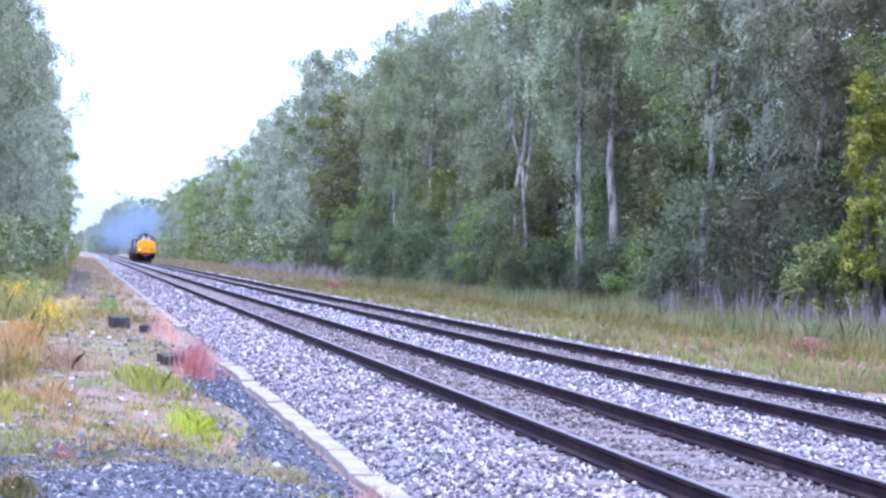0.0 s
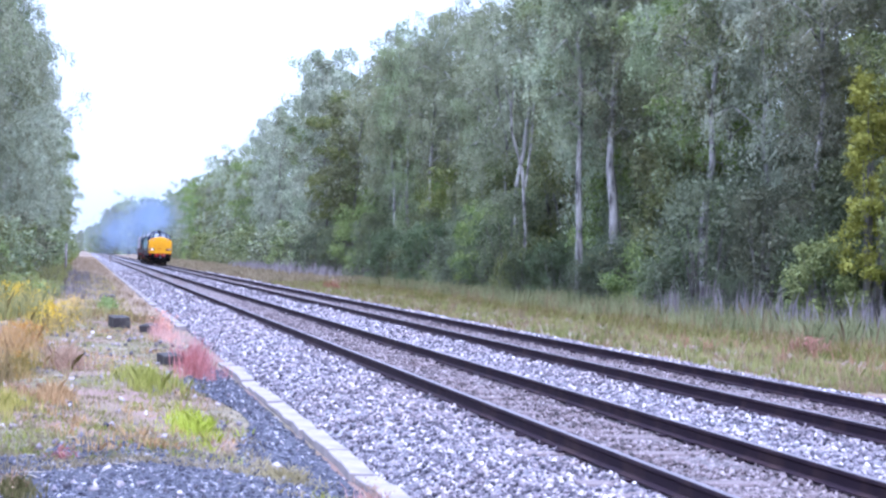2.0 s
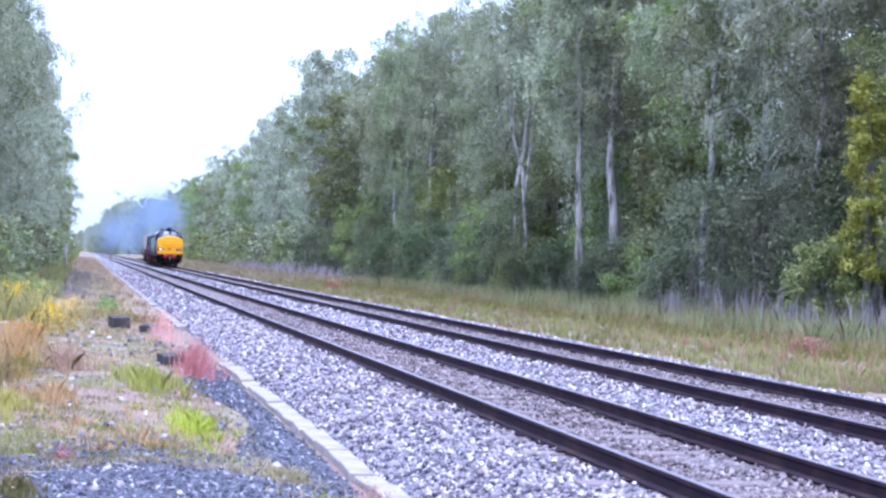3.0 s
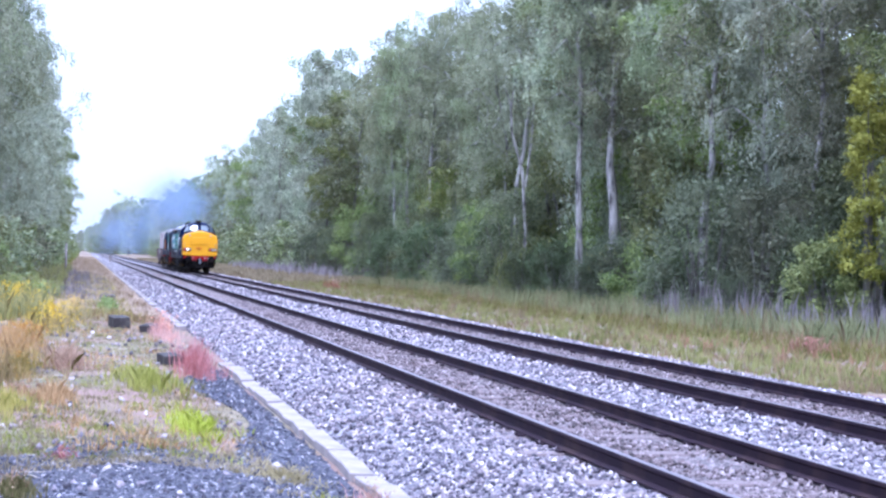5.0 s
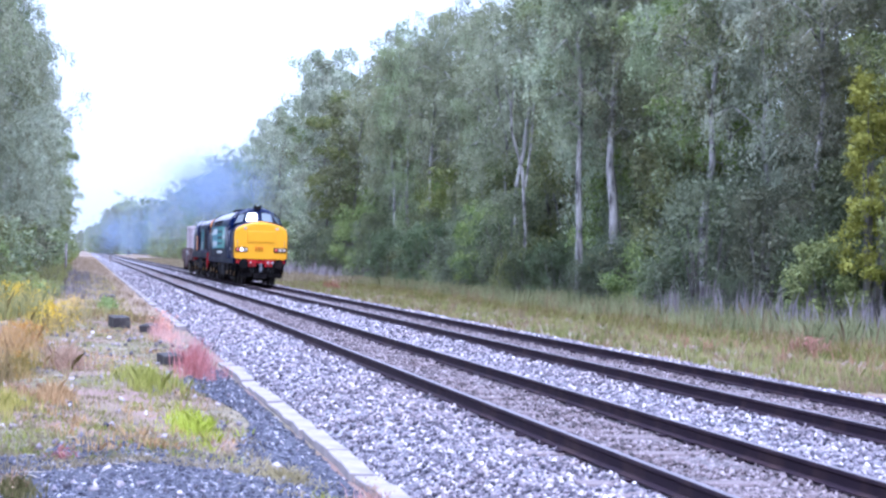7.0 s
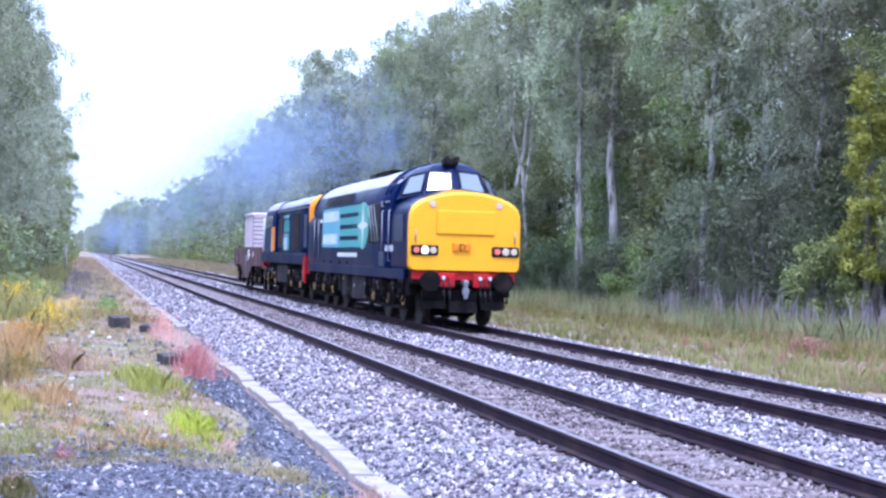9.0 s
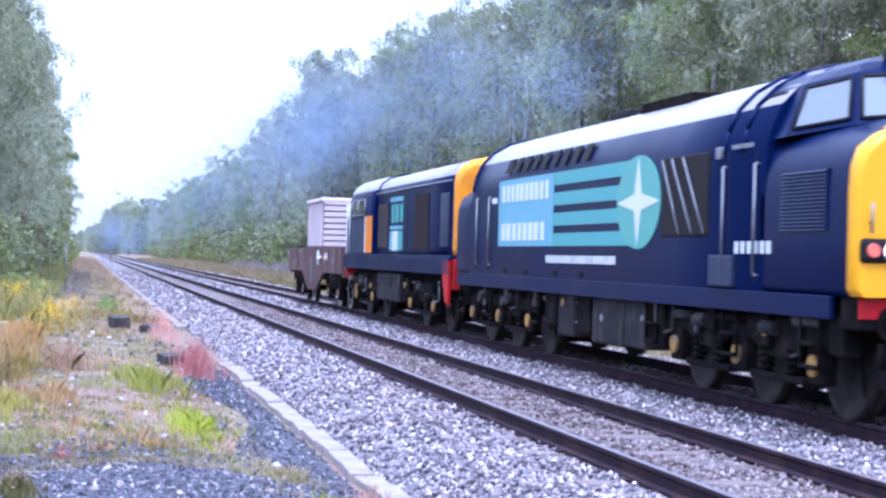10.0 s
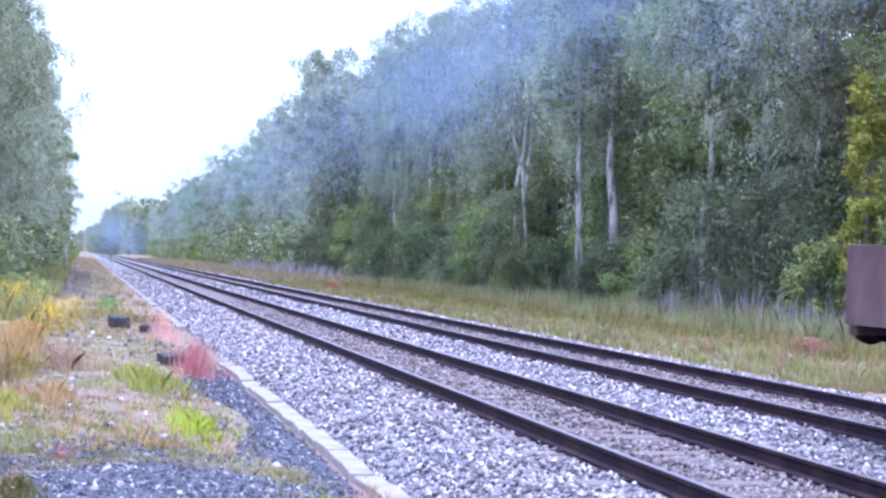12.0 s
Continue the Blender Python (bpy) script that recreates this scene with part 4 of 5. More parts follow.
# Darker and more orange than the leading nose's yellow.
M_END_ORANGE = surface("end_warning_orange", (0.56, 0.20, 0.003), (0.66, 0.25, 0.006), 0.45, 0, 0.9, 18, (0.25, 0.1, 0.02), 0.3, 0.03)
M_END_ORANGE.node_tree.nodes["Principled BSDF"].inputs["Specular IOR Level"].default_value = 0.2
M_LAMP_ON = lamp_glow("lit_headlight", (1.0, 0.92, 0.85), 0.9)
M_LAMP_OFF = lamp_glow("lamp_lens", (0.42, 0.33, 0.25), 0.0)
M_LAMP_RED = lamp_glow("tail_lamp_lens", (0.6, 0.12, 0.08), 0.1)


def loft(bm, loops, mat=0, caps=True, smooth=True):
    """A skin through loops of equal count."""
    rows = [[bm.verts.new(p) for p in lp] for lp in loops]
    n = len(rows[0])
    for a, b in zip(rows, rows[1:]):
        for i in range(n):
            f = bm.faces.new((a[i], a[(i + 1) % n], b[(i + 1) % n], b[i]))
            f.material_index, f.smooth = mat, smooth
    if caps:
        for r in (rows[0], rows[-1]):
            bm.faces.new(r).material_index = mat
    bmesh.ops.recalc_face_normals(bm, faces=bm.faces[:])


def mirrored(half):
    """A closed (x, z) loop from its +x half, given from the bottom up to the middle of the top."""
    return [(x, z) for x, z in half] + [(-x, z) for x, z in reversed(half) if abs(x) > 1e-6]


BODY_37 = [(1.30, 1.10), (1.345, 1.34), (1.35, 1.9), (1.35, 2.6), (1.34, 2.95), (1.29, 3.16), (1.17, 3.42), (0.96, 3.64), (0.66, 3.82), (0.33, 3.92), (0, 3.95)]
NOSE_37 = [(1.30, 1.32), (1.345, 1.40), (1.35, 1.9), (1.35, 2.40), (1.335, 2.62), (1.27, 2.80), (1.10, 2.94), (0.84, 3.05), (0.55, 3.13), (0.28, 3.17), (0, 3.18)]


def section(half, y, grow=1.0, lift=0.0, low=1.32):
    return [(x * grow, y, (low + (z - low) * grow + lift * max(0, z - 2.6))) for x, z in mirrored(half)]


def panel(bm, y0, y1, z0, z1, x, depth=0.012, mat=0):
    """A thin plate on the side that faces -x."""
    box(bm, x - depth, x, y0, y1, z0, z1, 0, mat)


def bars(y0, y1, z0, z1, x, count, parent, material, name, gap=0.35, slope=0.0):
    """A row of plain upright bars of uneven width in place of lettering."""
    step = (y1 - y0) / count
    rnd = random.Random(int(1000 * (y0 + z0)) + count)
    bm = bm_new()
    for k in range(count):
        a, zz, tall = y0 + k * step, z0 + slope * k, z1 - z0
        w = step * (1 - gap) * rnd.uniform(0.75, 1.1)
        box(bm, x - 0.008, x, a, a + w, zz, zz + tall)
    return tagged(part(name, bm, material, parent), kind="stuff")


def wheel_mesh(r, rim):
    bm = bm_new()
    rod(bm, (-0.065, 0, 0), (0.065, 0, 0), r, 28, None, 0)
    rod(bm, (0.06, 0, 0), (0.09, 0, 0), r + 0.028, 28, None, 0)
    for k in range(28):
        a, b = 2 * math.pi * k / 28, 2 * math.pi * (k + 1) / 28
        q = [(-0.078, s * math.cos(t), s * math.sin(t)) for s, t in ((r * 0.80, a), (r * 0.97, a), (r * 0.97, b), (r * 0.80, b))]
        bm.faces.new([bm.verts.new(p) for p in q]).material_index = 1
    rod(bm, (-0.11, 0, 0), (-0.06, 0, 0), r * 0.28, 14, None, 0)
    for k in range(5):
        a = 2 * math.pi * k / 5
        rod(bm, (-0.072, 0.5 * r * math.cos(a), 0.5 * r * math.sin(a)), (-0.06, 0.5 * r * math.cos(a), 0.5 * r * math.sin(a)), r * 0.1, 8, None, 1)
    me = bpy.data.meshes.new("wheel")
    bm.to_mesh(me)
    bm.free()
    me.materials.append(M_WHEEL)
    me.materials.append(rim)
    return me


WHEELS = []


def wheelsets(bogie, ys, r, rim):
    me = wheel_mesh(r, rim)
    for y in ys:
        axle = bm_new()
        rod(axle, (-0.7, 0, 0), (0.7, 0, 0), 0.09, 10)
        ax = part("axle", axle, M_WHEEL, bogie)
        ax.location = (0, y, r)
        for s in (-1, 1):
            w = shared("wheel", me, bogie, Matrix.Identity(4))
            WHEELS.append((w, s, y, r))


def coil(bm, x, y, z0, z1, r, turns=5):
    pts = [Vector((x + r * math.cos(t * 0.7), y + r * math.sin(t * 0.7), z0 + (z1 - z0) * t / (turns * 9))) for t in range(turns * 9 + 1)]
    for a, b in zip(pts[::2], pts[2::2]):
        rod(bm, a, b, 0.022, 5)


def bogie_of(loco, yc, half, ys, r, rim, axle_mat, depth=0.42, width=1.12):
    bogie = new("bogie")
    bogie.parent = loco
    bogie.location = (0, yc, 0)
    loc = [y - yc for y in ys]
    for s in (-1, 1):
        bm = bm_new()
        out = [(-half, 0.72), (-half, 0.98), (-half + 0.3, 1.04), (half - 0.3, 1.04), (half, 0.98), (half, 0.72)]
        for k in range(len(loc) - 1, 0, -1):
            m = (loc[k] + loc[k - 1]) / 2
            out += [(loc[k] - 0.28, 0.78), (m + 0.25, 0.60), (m - 0.25, 0.60), (loc[k - 1] + 0.28, 0.78)]
        prism(bm, out, s * width - 0.06, s * width + 0.06, "x")
        part("side_frame", bm, M_UNDER, bogie)
        for y in loc:
            bm = bm_new()
            box(bm, s * width - 0.09, s * width + 0.09, y - 0.19, y + 0.19, r - 0.2, r + 0.24, 0.03)
            part("axlebox", bm, M_UNDER, bogie)
            bm = bm_new()
            rod(bm, (s * (width + 0.08), y, r), (s * (width + 0.13), y, r), 0.115, 14)
            part("axle_cap", bm, axle_mat, bogie, "round axle-end cover in dull yellow")
        for k in range(len(loc) - 1):
            for o in (0.32, 0.68):
                bm = bm_new()
                y = loc[k] + (loc[k + 1] - loc[k]) * o
                coil(bm, s * (width + 0.02), y, 0.42, 0.74, 0.085, 4)
                rod(bm, (s * (width + 0.02), y, 0.4), (s * (width + 0.02), y, 0.76), 0.05, 8)
                tagged(part("spring", bm, M_UNDER, bogie), kind="stuff")
            m = (loc[k] + loc[k + 1]) / 2
            bm = bm_new()
            box(bm, s * (width + 0.02) - 0.05, s * (width + 0.02) + 0.05, loc[k] + 0.3, loc[k + 1] - 0.3, 0.34, 0.42, 0.015)
            part("equaliser_beam", bm, M_UNDER, bogie)
            bm = bm_new()
            rod(bm, (s * (width + 0.1), m - 0.1, 0.92), (s * (width + 0.1), m + 0.28, 0.92), 0.09, 10)
            rod(bm, (s * (width + 0.1), m + 0.28, 0.92), (s * (width + 0.1), m + 0.5, 0.8), 0.025, 6)
            part("brake_cylinder", bm, M_TANK, bogie)
        for e in (-1, 1):
            bm = bm_new()
            box(bm, s * width - 0.12, s * width + 0.10, e * (half - 0.14) - 0.15, e * (half - 0.14) + 0.15, 0.70, 1.12, 0.03)
            rod(bm, (s * (width - 0.2), e * (half - 0.2), 0.72), (s * 0.78, e * (half - 0.32), 0.12), 0.022, 6)
            part("sandbox", bm, M_UNDER, bogie)
    for e in (-1, 1):
        bm = bm_new()
        box(bm, -width, width, e * (half - 0.1) - 0.06, e * (half - 0.1) + 0.06, 0.75, 0.98, 0.02)
        part("cross_member", bm, M_UNDER, bogie)
    wheelsets(bogie, loc, r, rim)
    # Unseen motor boxes, added between the wheels to block daylight under the locomotives.
    if axle_mat is M_AXLE_YELLOW:
        for y in loc:
            bm = bm_new()
            box(bm, -0.62, 0.62, y + 0.12, y + 0.95, 0.2, 0.86, 0.12)
            rod(bm, (-0.3, y, r), (0.3, y, r), 0.3, 14)
            part("traction_motor", bm, M_UNDER, bogie)
    bm = bm_new()
    box(bm, -0.8, 0.8, -half + 0.2, half - 0.2, 0.82, 1.12, 0.04)
    part("bolster", bm, M_UNDER, bogie)
    return bogie


def buffers_at(loco, y, way, z=1.06, head=0.25):
    """Two oval-headed buffers that stand out from a beam at y, towards -y (way -1) or +y."""
    for x in (-0.87, 0.87):
        bm = bm_new()
        rod(bm, (x, y, z), (x, y + way * 0.36, z), 0.12, 14)
        rod(bm, (x, y, z), (x, y + way * 0.05, z), 0.19, 14)
        b = part("buffer", bm, M_UNDER, loco)
        bm = bm_new()
        rod(bm, (x, y + way * 0.36, z), (x, y + way * 0.43, z), head, 20, head * 0.96)
        part("buffer_head", bm, M_UNDER, b)


def hoses_at(loco, y, way, material=None):
    for k, x in enumerate((-0.52, -0.38, 0.36, 0.47, 0.6)):
        bm = bm_new()
        pts = [Vector((x, y, 1.16)), Vector((x, y + way * 0.16, 1.12)), Vector((x, y + way * 0.2, 0.85)), Vector((x + 0.03, y + way * 0.15, 0.62 - 0.05 * (k % 2)))]
        for a, b in zip(pts, pts[1:]):
            rod(bm, a, b, 0.022, 6)
        h = part("hose", bm, M_RUBBER, loco)
        bm = bm_new()
        box(bm, x - 0.03, x + 0.03, y + way * 0.11, y + way * 0.2, 1.1, 1.18, 0.01)
        part("cock", bm, M_RED if k % 2 else M_WHITE, h)
    bm = bm_new()
    box(bm, -0.06, 0.06, y - 0.0 + min(0, way * 0.3), y + max(0, way * 0.3), 0.98, 1.10, 0.02)
    for k in range(3):
        box(bm, -0.05 - 0.03 * (k % 2), 0.05 + 0.03 * (k % 2), y + way * 0.24 - 0.03, y + way * 0.24 + 0.03, 0.66 + 0.1 * k, 0.8 + 0.1 * k, 0.015)
    part("coupling", bm, M_STEEL, loco)


def louvres(parent, y0, y1, z0, z1, x, count, material, name="louvre"):
    bm = bm_new()
    panel(bm, y0, y1, z0, z1, x, 0.01, 0)
    for k in range(count):
        z = z0 + (z1 - z0) * (k + 0.5) / count
        prism(bm, [(x - 0.01, z - 0.4 * (z1 - z0) / count), (x - 0.028, z - 0.4 * (z1 - z0) / count), (x - 0.01, z + 0.3 * (z1 - z0) / count)], y0 + 0.02, y1 - 0.02, "y")
    return part(name, bm, material, parent)


def clutter(loco, y0, y1, x, count, seed):
    """Pipes, reservoirs, brackets and cables hung below the side of the frame."""
    rnd = random.Random(seed)
    for k in range(count):
        y = y0 + (y1 - y0) * (k + rnd.random()) / count
        bm = bm_new()
        kind = k % 4
        if kind == 0:
            ln = rnd.uniform(0.4, 0.9)
            z = rnd.uniform(0.95, 1.08)
            rod(bm, (-x, y, z), (-x, y + ln, z), rnd.uniform(0.03, 0.08), 10)
            name, mt = "air_reservoir", rnd.choice((M_UNDER, M_GRIME, M_TANK))
        elif kind == 1:
            z = rnd.uniform(0.6, 0.8)
            rod(bm, (-x - 0.03, y, 1.1), (-x - 0.03, y, z), 0.018, 6)
            rod(bm, (-x - 0.03, y, z), (-x - 0.03, y + rnd.uniform(0.2, 0.5), z - 0.05), 0.018, 6)
            name, mt = "pipe", rnd.choice((M_UNDER, M_GRIME, M_STEEL))
        elif kind == 2:
            box(bm, -x - 0.06, -x + 0.06, y, y + rnd.uniform(0.12, 0.3), rnd.uniform(0.7, 0.85), 1.1, 0.015)
            name, mt = "bracket", rnd.choice((M_UNDER, M_GRIME, M_GRIME))
        else:
            z = rnd.uniform(0.75, 0.95)
            rod(bm, (-x - 0.02, y, z), (-x - 0.07, y, z), rnd.uniform(0.04, 0.08), 12)
            name, mt = "valve_cap", rnd.choice((M_GRIME, M_STEEL, M_AXLE_YELLOW, M_AXLE_YELLOW, M_GRIME))
        part(name, bm, mt, loco)


def build_leading_locomotive():
    loco = thing("diesel_locomotive", "dark blue diesel locomotive with a bulbous bright yellow nose", "locomotive", "locomotives of the train")
    # body shell behind the nose, its roof coloured pale for the sky's sheen
    bm = bm_new()
    loft(bm, [section(BODY_37, y) for y in (2.2, 5, 9, 13, 16.2)] + [section(NOSE_37, 16.6, 1, 0.02), section(NOSE_37, 17.55), section(NOSE_37, 17.7, 0.96)])
    for f in bm.faces:
        c = f.calc_center_median()
        if c.z > 3.46 and f.normal.z > 0.5 and 2.9 < c.y < 16.5:
            f.material_index = 1
    part("body", bm, [M_BLUE, M_ROOF_SHEEN], loco)
    # nose: blue sides, yellow front
    bm = bm_new()
    loft(bm, [section(NOSE_37, 2.3, 1, 0.28), section(NOSE_37, 1.2, 1, 0.12), section(NOSE_37, 0.26, 1.0, 0), section(NOSE_37, 0.10, 0.992)], caps=False)
    part("nose_side", bm, M_BLUE, loco)
    bm = bm_new()
    loft(bm, [section(NOSE_37, 0.16, 1.002), section(NOSE_37, 0.09, 0.998), section(NOSE_37, 0.03, 0.985), section(NOSE_37, 0.0, 0.955)])
    nose = part("nose", bm, M_YELLOW, loco, "bright yellow warning panel")
    # yellow crown on top of the nose, following its curve
    bm = bm_new()
    half = [(0.95, 3.013), (0.84, 3.058), (0.55, 3.138), (0.28, 3.178), (0, 3.188)]
    arc = [(x, z) for x, z in half] + [(-x, z) for x, z in reversed(half[:-1])]
    top = [(y, lift, grow) for y, lift, grow in ((0.08, 0.0, 1.0), (0.3, 0.0, 0.99), (0.7, 0.06, 0.85), (1.04, 0.10, 0.62))]
    rows = [[bm.verts.new((x * g, y, z + lift * (z - 2.6) + 0.004 + (1 - g) * 0.06 * abs(x))) for x, z in arc] for y, lift, g in top]
    for a, b in zip(rows, rows[1:]):
        for i in range(len(arc) - 1):
            bm.faces.new((a[i], a[i + 1], b[i + 1], b[i])).smooth = True
    part("nose_crown", bm, M_YELLOW, loco)
    # nose door outline, lamps, sockets
    bm = bm_new()
    box(bm, -0.70, 0.70, -0.045, 0.02, 2.16, 2.72, 0.025)
    part("headcode_plate", bm, M_YELLOW, nose)
    for x in (-0.97, 0.97):
        bm = bm_new()
        box(bm, x - 0.33, x + 0.33, -0.055, 0.03, 1.66, 1.90, 0.05)
        cl = part("headlight_unit", bm, M_BLACK, loco, "dark surround with three lamps")
        for k, (dx, r, mt) in enumerate(((-0.2, 0.075, M_LAMP_RED), (0.0, 0.095, M_LAMP_ON if x < 0 else M_LAMP_OFF), (0.2, 0.085, M_LAMP_OFF))):
            bm = bm_new()
            rod(bm, (x + dx, -0.05, 1.78), (x + dx, -0.075, 1.78), r, 16, r * 0.85)
            part("lens", bm, mt, cl)
    for x in (-0.80, 0.80):
        bm = bm_new()
        rod(bm, (x, -0.03, 2.86), (x, 0.04, 2.86), 0.075, 12, 0.09)
        part("marker_lamp", bm, M_LAMP_OFF, loco)
    bm = bm_new()
    box(bm, -0.30, -0.16, -0.06, 0.02, 1.76, 1.96, 0.02)
    box(bm, -0.13, -0.03, -0.07, 0.02, 1.77, 1.95, 0.02, 1)
    box(bm, 0.0, 0.12, -0.06, 0.02, 1.76, 1.96, 0.02)
    part("jumper_socket", bm, [M_ORANGE, M_BLACK], loco)
    for x in (-1.2, 1.18):
        bm = bm_new()
        for dz in (2.05, 2.3):
            rod(bm, (x, -0.02, 2.05), (x, -0.07, 2.08), 0.012, 6)
        rod(bm, (x, -0.07, 1.95), (x, -0.07, 2.25), 0.014, 6)
        part("handrail", bm, M_STEEL, loco)
    # cab upper part with wrap-round windows
    plan_low = [(-1.30, 2.9), (-1.27, 1.9), (-0.80, 1.12), (-0.06, 1.03), (0.06, 1.03), (0.80, 1.12), (1.27, 1.9), (1.30, 2.9)]
    plan_top = [(-1.02, 2.9), (-0.98, 2.05), (-0.62, 1.48), (-0.05, 1.40), (0.05, 1.40), (0.62, 1.48), (0.98, 2.05), (1.02, 2.9)]
    plan_brow = [(-0.86, 2.9), (-0.80, 2.15), (-0.5, 1.62), (-0.04, 1.55), (0.04, 1.55), (0.5, 1.62), (0.80, 2.15), (0.86, 2.9)]
    zl, zt = [2.98, 3.02, 3.12, 3.20, 3.20, 3.12, 3.02, 2.98], [3.60, 3.62, 3.72, 3.76, 3.76, 3.72, 3.62, 3.60]
    zb = [3.73, 3.75, 3.84, 3.90, 3.90, 3.84, 3.75, 3.73]
    bm = bm_new()
    rows = [[bm.verts.new((x, y, z)) for (x, y), z in zip(pl, zz)] for pl, zz in ((plan_low, zl), (plan_top, zt), (plan_brow, zb))]
    ridge = [bm.verts.new((x, y, z)) for x, y, z in ((-0.6, 2.9, 3.86), (-0.5, 2.3, 3.88), (-0.3, 1.8, 3.93), (-0.03, 1.72, 3.96), (0.03, 1.72, 3.96), (0.3, 1.8, 3.93), (0.5, 2.3, 3.88), (0.6, 2.9, 3.86))]
    rows.append(ridge)
    for j, (a, b) in enumerate(zip(rows, rows[1:])):
        for i in range(7):
            f = bm.faces.new((a[i], a[i + 1], b[i + 1], b[i]))
            f.material_index = 1 if j == 2 and i in (0, 6) else 0
    bm.faces.new(ridge)
    bmesh.ops.recalc_face_normals(bm, faces=bm.faces[:])
    part("cab", bm, M_BLUE, loco)
    low = [Vector((x, y, z)) for (x, y), z in zip(plan_low, zl)]
    top_ = [Vector((x, y, z)) for (x, y), z in zip(plan_top, zt)]
    for i, (u0, u1, w0, w1) in enumerate(((0.12, 0.62, 0.16, 0.9), (0.1, 0.9, 0.12, 0.9), (0.07, 0.93, 0.1, 0.9), (None,) * 4, (0.07, 0.93, 0.1, 0.9), (0.1, 0.9, 0.12, 0.9), (0.38, 0.88, 0.16, 0.9))):
        if u0 is None:
            continue
        def at(u, w, i=i):
            return low[i].lerp(low[i + 1], u).lerp(top_[i].lerp(top_[i + 1], u), w)
        q = [at(u0, w0), at(u1, w0), at(u1, w1), at(u0, w1)]
        nrm = (q[1] - q[0]).cross(q[3] - q[0]).normalized()
        if nrm.y > 0 and abs(nrm.y) > 0.3 or (abs(nrm.y) <= 0.3 and nrm.x * q[0].x < 0):
            nrm = -nrm
        bm = bm_new()
        a = [bm.verts.new(p + nrm * 0.012) for p in q]
        b = [bm.verts.new(p - nrm * 0.004) for p in q]
        bm.faces.new(a)
        for k in range(4):
            bm.faces.new((a[k], b[k], b[(k + 1) % 4], a[(k + 1) % 4]))
        bmesh.ops.recalc_face_normals(bm, faces=bm.faces[:])
        pane = part("cab_window", bm, M_GLASS, loco)
        bm = bm_new()
        for p0, p1 in zip(q, q[1:] + q[:1]):
            rod(bm, p0 + nrm * 0.012, p1 + nrm * 0.012, 0.022, 6)
        part("window_frame", bm, M_BLACK, pane)
    # wiper box and horns on the brow
    bm = bm_new()
    box(bm, -0.28, 0.1, 1.38, 1.62, 3.86, 4.02, 0.03)
    for x in (-0.22, 0.02):
        rod(bm, (x, 1.55, 4.0), (x, 1.2, 4.0), 0.03, 10, 0.075)
    part("horn", bm, M_BLACK, loco)
    # buffer beam, plough, buffers, hoses
    bm = bm_new()
    box(bm, -1.25, 1.25, 0.10, 0.5, 0.98, 1.32, 0.03)
    part("buffer_beam", bm, M_UNDER, loco)
    bm = bm_new()
    box(bm, -1.24, 1.24, 0.08, 0.11, 1.10, 1.31, 0.005)
    part("beam_edge", bm, M_RED, loco)
    for x0, x1 in ((-0.62, -0.22), (0.22, 0.62)):
        bm = bm_new()
        box(bm, x0, x1, 0.0, 0.2, 0.92, 1.26, 0.03)
        part("beam_box", bm, M_RED, loco)
    buffers_at(loco, 0.1, -1)
    hoses_at(loco, 0.06, -1)
    for x0, x1 in ((-1.0, -0.42), (-0.34, 0.34), (0.42, 1.0)):
        bm = bm_new()
        low = 0.42 if x0 < -0.4 or x0 > 0.4 else 0.34
        prism(bm, [(0.02, 0.86), (0.14, 0.86), (0.22, 0.6), (0.1, low), (0.02, low), (0.12, 0.6)], x0, x1, "x")
        part("snowplough", bm, M_UNDER, loco)
    buffers_at(loco, 17.72, 1)
    # side: sole bar, tank, boxes, grilles
    for s in (-1, 1):
        bm = bm_new()
        box(bm, s * 1.33 - 0.03, s * 1.33 + 0.03, 0.5, 17.4, 1.08, 1.32, 0.01)
        part("sole_bar", bm, M_BLUE, loco)
        for y0, y1, z0, mt in ((6.3, 7.2, 0.42, M_TANK), (7.3, 8.7, 0.40, M_TANK), (8.8, 9.5, 0.50, M_UNDER), (9.6, 10.5, 0.42, M_TANK), (10.6, 11.3, 0.55, M_UNDER)):
            bm = bm_new()
            box(bm, min(s * 0.7, s * 1.26), max(s * 0.7, s * 1.26), y0, y1, z0, 1.10, 0.04)
            part("underframe_box", bm, mt, loco)
        for y in (0.9, 3.1, 5.8, 11.6, 14.8, 17.0):
            bm = bm_new()
            rod(bm, (s * 1.27, y, 1.1), (s * 1.27, y, 0.55), 0.022, 6)
            rod(bm, (s * 1.27, y + 0.45, 1.1), (s * 1.27, y + 0.45, 0.55), 0.022, 6)
            for z in (0.56, 0.8):
                rod(bm, (s * 1.28, y, z), (s * 1.28, y + 0.45, z), 0.028, 6)
            part("step", bm, M_UNDER, loco)
    bm = bm_new()
    box(bm, -0.95, 0.95, 5.9, 11.5, 0.45, 1.12, 0.08)
    part("fuel_tank", bm, M_UNDER, loco)
    louvres(loco, 0.6, 1.75, 1.98, 2.62, -1.352, 16, M_BLUE, "nose_louvre")
    bm = bm_new()
    box(bm, -1.375, -1.30, 3.85, 5.5, 1.95, 2.97, 0.02)
    rad = part("radiator_grille", bm, M_BLACK, loco, "dark open radiator intake with slanting bars")
    for k, (ya, yb) in enumerate(((3.95, 4.7), (4.35, 5.1), (4.8, 5.45))):
        bm = bm_new()
        rod(bm, (-1.385, ya, 1.98), (-1.385, yb, 2.94), 0.014, 6)
        part("bar", bm, M_STEEL, rad)
    for y in (2.45, 3.25):
        bm = bm_new()
        panel(bm, y - 0.012, y + 0.012, 1.4, 2.92, -1.35, 0.006)
        part("door_seam", bm, M_BLACK, loco)
